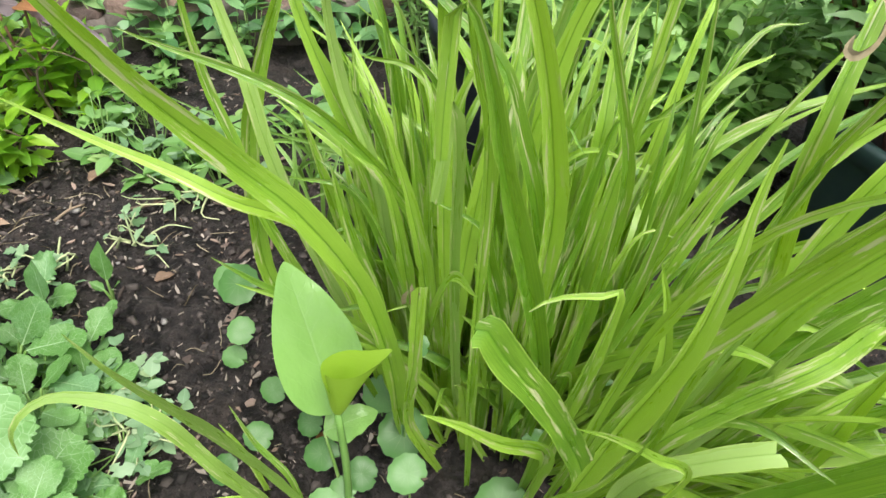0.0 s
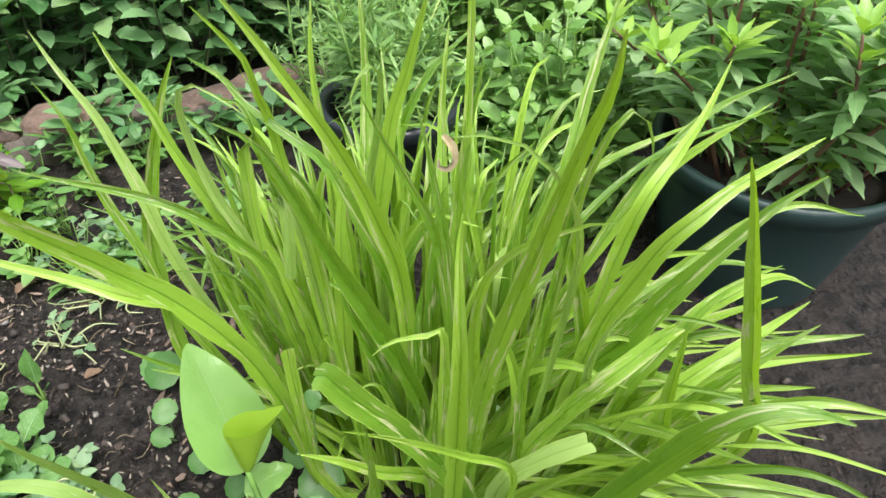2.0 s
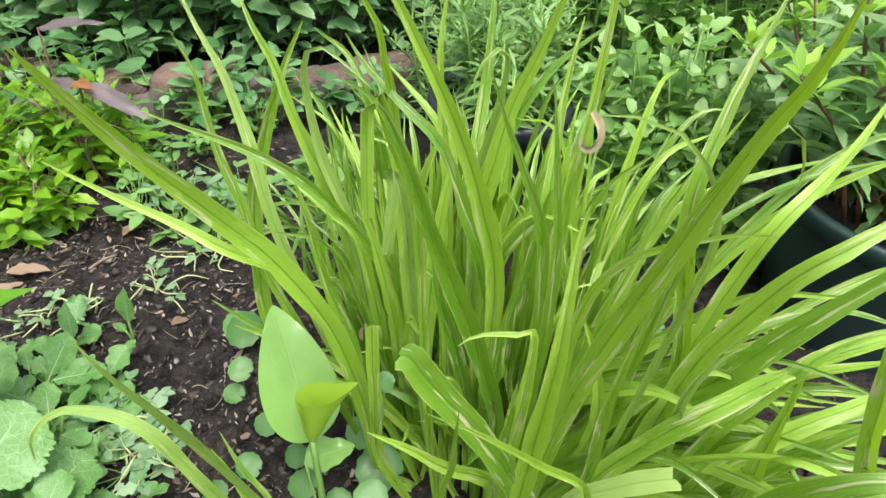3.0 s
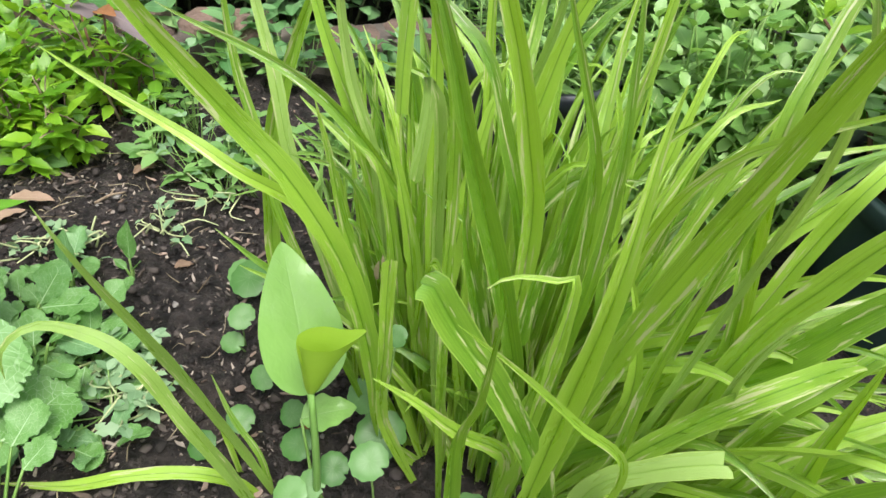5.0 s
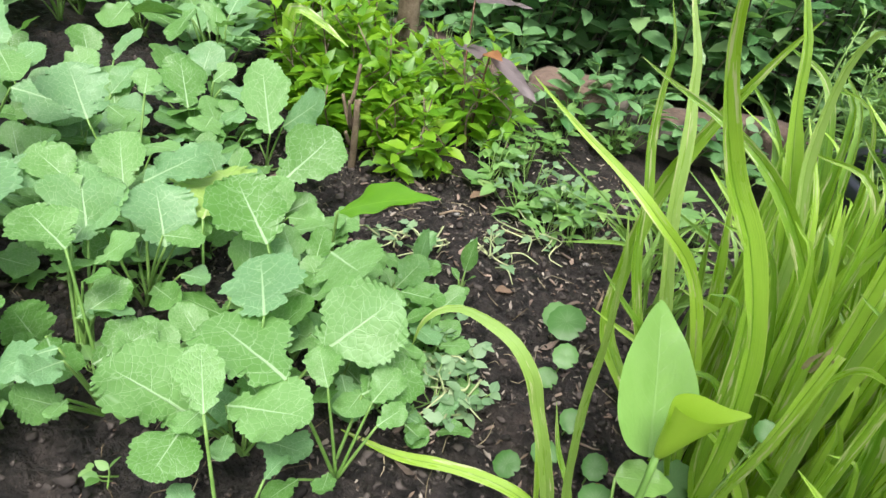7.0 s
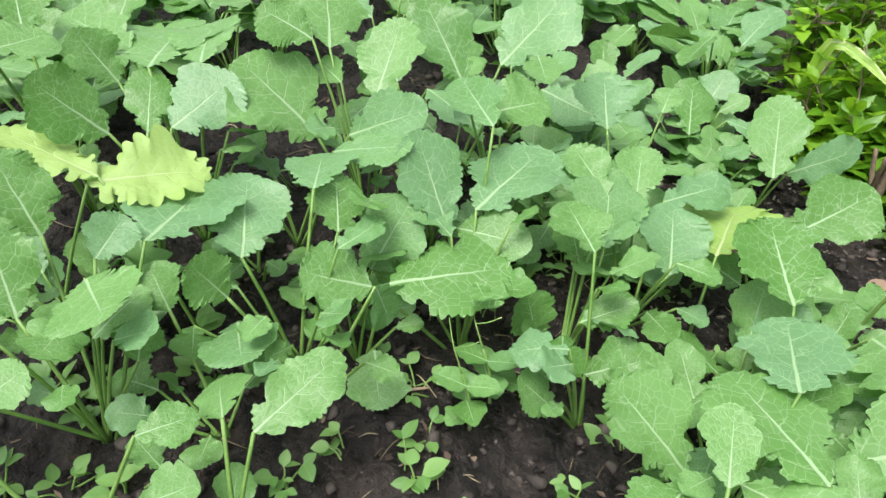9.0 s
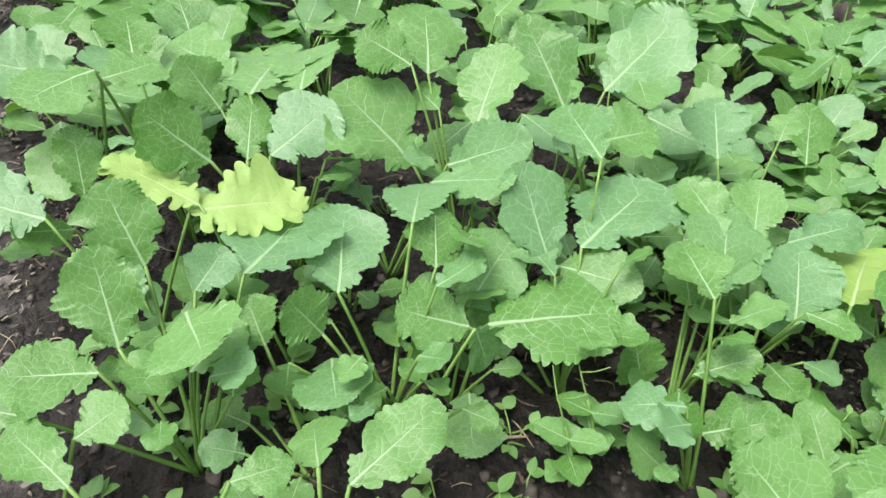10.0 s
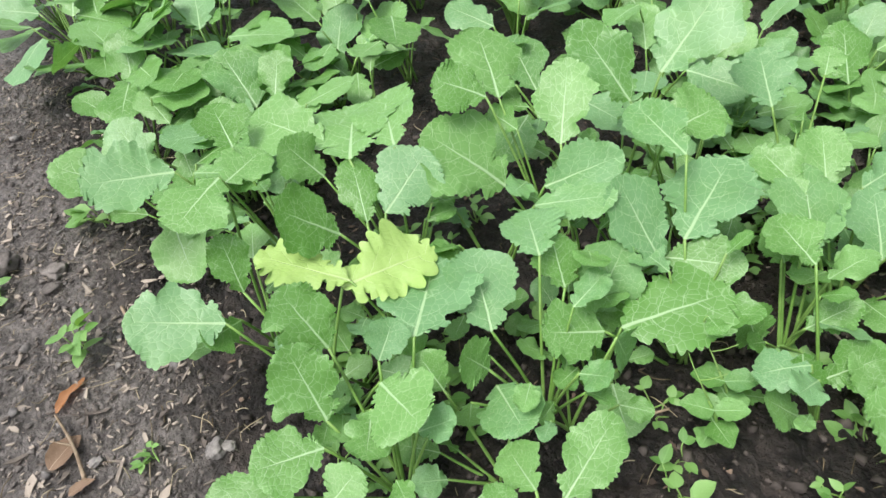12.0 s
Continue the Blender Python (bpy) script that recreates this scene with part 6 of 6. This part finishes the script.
shoot = thing("arum_shoot", (-0.300, 0.440, relief(-0.300, 0.440)), "single pointed glossy green leaf rising out of the mustard", "plant")
part("leaf", broad_leaf((-0.286, 0.425, 0.177), (-0.186, 0.441, 0.241), 0.034, 25, "lance", 3, 0.0, 0.16, 0.16, 0.02, 30, 8), SHOOT, shoot)
part("stalk", tube([(-0.300, 0.440, relief(-0.300, 0.440) - 0.003), (-0.300, 0.432, 0.11), (-0.287, 0.425, 0.178)], 0.0024, 0.0016, 10, 6), STALK, shoot)
sprig = thing("strap_leaf_shoot", (-0.668, 0.745, relief(-0.668, 0.745)), "single strap leaf shoot leaning through the bright bush", "plant")
blade([(-0.668, 0.745, 0.0), (-0.664, 0.742, 0.15), (-0.652, 0.739, 0.227), (-0.600, 0.742, 0.222), (-0.543, 0.745, 0.197)], 0.020, owner=sprig, fold=0.2, face=(0.3, -0.5, 0.8), twist=0)
stump(-0.655, 1.06, 0.30, 0.022, 4, "thick pruned woody stem behind the bright bush")
fallen_leaf(-0.392, 0.590, 55, 0.042, 0.022, DRY_LEAF, "dry tan leaf beneath the strap leaf shoot")
fallen_leaf(-0.670, -0.478, 140, 0.046, 0.014, ORANGE_LEAF, "orange-brown curled dry leaf on the path")
fallen_leaf(-0.610, -0.487, 130, 0.040, 0.026, DRY_LEAF, "crumpled pale brown dry leaf on the path", roll=15)
fallen_leaf(-0.575, -0.470, 100, 0.026, 0.013, DRY_LEAF, "small curled brown leaf on the path")
for wx, wy, wh, ws, wc, wl in ((-0.735, -0.445, 0.035, 0.022, 7, 0.024), (-0.86, -0.54, 0.02, 0.02, 5, 0.018), (-0.577, -0.390, 0.012, 0.014, 5, 0.012), (-0.93, -0.40, 0.03, 0.03, 7, 0.03)):
    weed(wx, wy, wh, ws, wc, wl, int(-1000 * wx), wide=0.7, label="small leafy weed sprouting on the path")


def pea_shoot(x, y):
    """A young climbing plant: paired round leaves on a bluish stem that ends in a forked tendril."""
    z = relief(x, y)
    p = thing("pea_shoot", (x, y, z), "young bluish-green pea shoot with paired leaves and a forked tendril", "pea plant")
    top = np.array((x - 0.012, y - 0.004, z + 0.055))
    part("stem", tube([(x, y, z - 0.003), (x - 0.004, y, z + 0.03), top], 0.0016, 0.0011, 8, 6), STALK, p)
    for h, a, ln in ((0.030, -0.2, 0.030), (0.030, 2.9, 0.030), (0.046, 0.9, 0.027), (0.046, 4.0, 0.028), (0.018, 5.2, 0.024)):
        b = np.array((x - 0.006, y - 0.002, z + h))
        part("leaf", broad_leaf(b, b + np.array((math.cos(a), math.sin(a), 0.25)) * ln, ln * 0.85, 0, "ovate", 6, 0.06, 0.1, 0.08, 0.02, 20, 6), MUSTARD, p)
    tip = top + np.array((-0.008, -0.004, 0.022))
    part("tendril", tube([top, tip], 0.0008, 0.0006, 5, 5), STALK, p)
    for dx, dy in ((-0.020, 0.004), (0.012, 0.016)):
        part("tendril", tube([tip, tip + np.array((dx * 0.5, dy * 0.5, 0.004)), tip + np.array((dx, dy, 0.012))], 0.0006, 0.0004, 6, 5), STALK, p)


pea_shoot(-0.370, 0.112)
pea_shoot(-0.352, 0.086)

# the torn, withered end of a cut strap leaf
for k, (ox, oz) in enumerate(((-0.003, 0.010), (0.001, 0.016), (0.004, 0.008))):
    part("withered_end", ribbon([(0.130 + ox, 0.366, 0.288), (0.131 + ox * 1.2, 0.362, 0.300), (0.131 + ox * (0.4 + 0.5 * k), 0.357, 0.302 + oz)], 0.0030, (0.1, -0.8, 0.5), 0.2, 8, "point", 20 * k), BROWN_END, clump, "torn tan withered end")


part("withered_end", ribbon([(0.2322, 0.258, 0.5343), (0.2359, 0.258, 0.5282), (0.2363, 0.258, 0.5229), (0.2337, 0.258, 0.5199), (0.2310, 0.258, 0.5214), (0.2311, 0.258, 0.5248)], 0.0036, (0.1, -0.8, 0.6), 0.25, 20, "point", 60), BROWN_END, clump, "curled tan withered tip")


def frilly_weed(x, y, n, size, seed):
    """A low rosette of frilled lettuce-like leaves."""
    r = random.Random(seed)
    z = relief(x, y)
    size *= 0.8
    w = thing("frilly_weed", (x, y, z), "low pale green weed with frilled lobed leaves", "weed", "frilly weeds on the soil")
    for i in range(n):
        a = 6.283 * i / n + r.gauss(0, 0.3)
        b = np.array((x + math.cos(a) * 0.006, y + math.sin(a) * 0.006, z + 0.006))
        t = b + np.array((math.cos(a), math.sin(a), r.uniform(0.3, 0.9))) * size * r.uniform(0.7, 1.1)
        part("leaf", broad_leaf(b, t, size * 0.62, r.gauss(0, 12), "obovate", 7, 0.55, r.uniform(0.1, 0.4), r.uniform(-0.1, 0.2), 0.06, 30, 8, r), MUSTARD, w)


for fx, fy, fn, fs in ((-0.130, 0.420, 6, 0.040), (-0.185, 0.445, 5, 0.034), (-0.235, 0.470, 6, 0.038), (-0.105, 0.350, 5, 0.036), (-0.262, 0.543, 3, 0.050), (-0.300, 0.420, 5, 0.040), (-0.175, 0.365, 4, 0.030)):
    frilly_weed(fx, fy, fn, fs, int(-1000 * fx))


def kale_seedling(x, y):
    """A small upright plant: one tall oblong bluish leaf and two short ones."""
    z = relief(x, y)
    k = thing("kale_seedling", (x, y, z), "bluish green seedling with one upright oblong leaf", "seedling")
    b = np.array((x, y, z + 0.012))
    for dx, dy, dz, w, roll in ((0.004, 0.012, 0.068, 0.024, 10), (0.020, -0.004, 0.026, 0.013, 0), (-0.018, 0.002, 0.016, 0.012, 0)):
        lf = part("leaf", broad_leaf(b + np.array((dx, dy, dz)) * 0.25, b + np.array((dx, dy, dz)), w, roll, "lance", 6, 0.03, 0.05, 0.12, 0.02, 26, 8), MUSTARD, k)
        part("petiole", tube([(x, y, z - 0.003), b + np.array((dx, dy, dz)) * 0.27], 0.0018, 0.0012, 5, 6), STALK, lf)


kale_seedling(-0.246, 0.523)
kale_seedling(-0.200, 0.560)


def twig(x, y, az, ln, seed):
    """A dry twig with one short side shoot."""
    r = random.Random(seed)
    t = thing("twig", (x, y, relief(x, y)), "dry pale brown twig lying on the soil", "twig", "twigs on the soil")
    d = np.array((math.cos(radians(az)), math.sin(radians(az)), 0))
    p = np.array((x, y, relief(x, y) + 0.004))
    q = p + d * ln
    q[2] = relief(q[0], q[1]) + 0.008
    m = (p + q) / 2 + np.array((r.gauss(0, 0.004), r.gauss(0, 0.004), 0.003))
    part("stem", tube([p, m, q], 0.0022, 0.0012, 8, 6), BARK, t)
    part("side_shoot", tube([m, m + np.array((d[0] * 0.6 - d[1] * 0.5, d[1] * 0.6 + d[0] * 0.5, 0.1)) * ln * 0.4], 0.0014, 0.0008, 5, 5), BARK, t)


for i, (tx, ty, ta, tl) in enumerate(((-0.175, 0.86, -20, 0.07), (-0.140, 0.885, -50, 0.05), (-0.235, 0.70, 30, 0.05), (-0.05, 0.66, 100, 0.045), (-0.30, 0.66, 60, 0.04), (-0.62, 0.06, 20, 0.05), (-0.41, 0.02, 70, 0.05), (-0.78, -0.40, 10, 0.05))):
    twig(tx, ty, ta, tl, i)


def path_stone(x, y, size, seed, mat, label):
    z = relief(x, y)
    single("stone", rock((x, y, z + size * 0.2), (size, size * 0.8, size * 0.5), seed, seed, 0.6, 3), mat, label, "stone", (x, y, z), "stones on the path")


path_stone(-0.556, -0.330, 0.020, 3, PEBBLE, "rounded grey pebble on the path")
path_stone(-0.553, -0.318, 0.014, 4, PEBBLE, "small bluish grey pebble on the path")
path_stone(-0.600, -0.445, 0.013, 5, PEBBLE, "small whitish pebble on the path")
path_stone(-0.919, -0.530, 0.036, 6, PATH_CRUMB, "lump of dry grey soil on the path")
path_stone(-0.874, -0.470, 0.026, 7, PATH_CRUMB, "lump of dry grey soil on the path")
path_stone(-0.850, -0.478, 0.020, 8, PATH_CRUMB, "lump of dry grey soil on the path")
twig(-0.584, -0.455, 195, 0.085, 21)
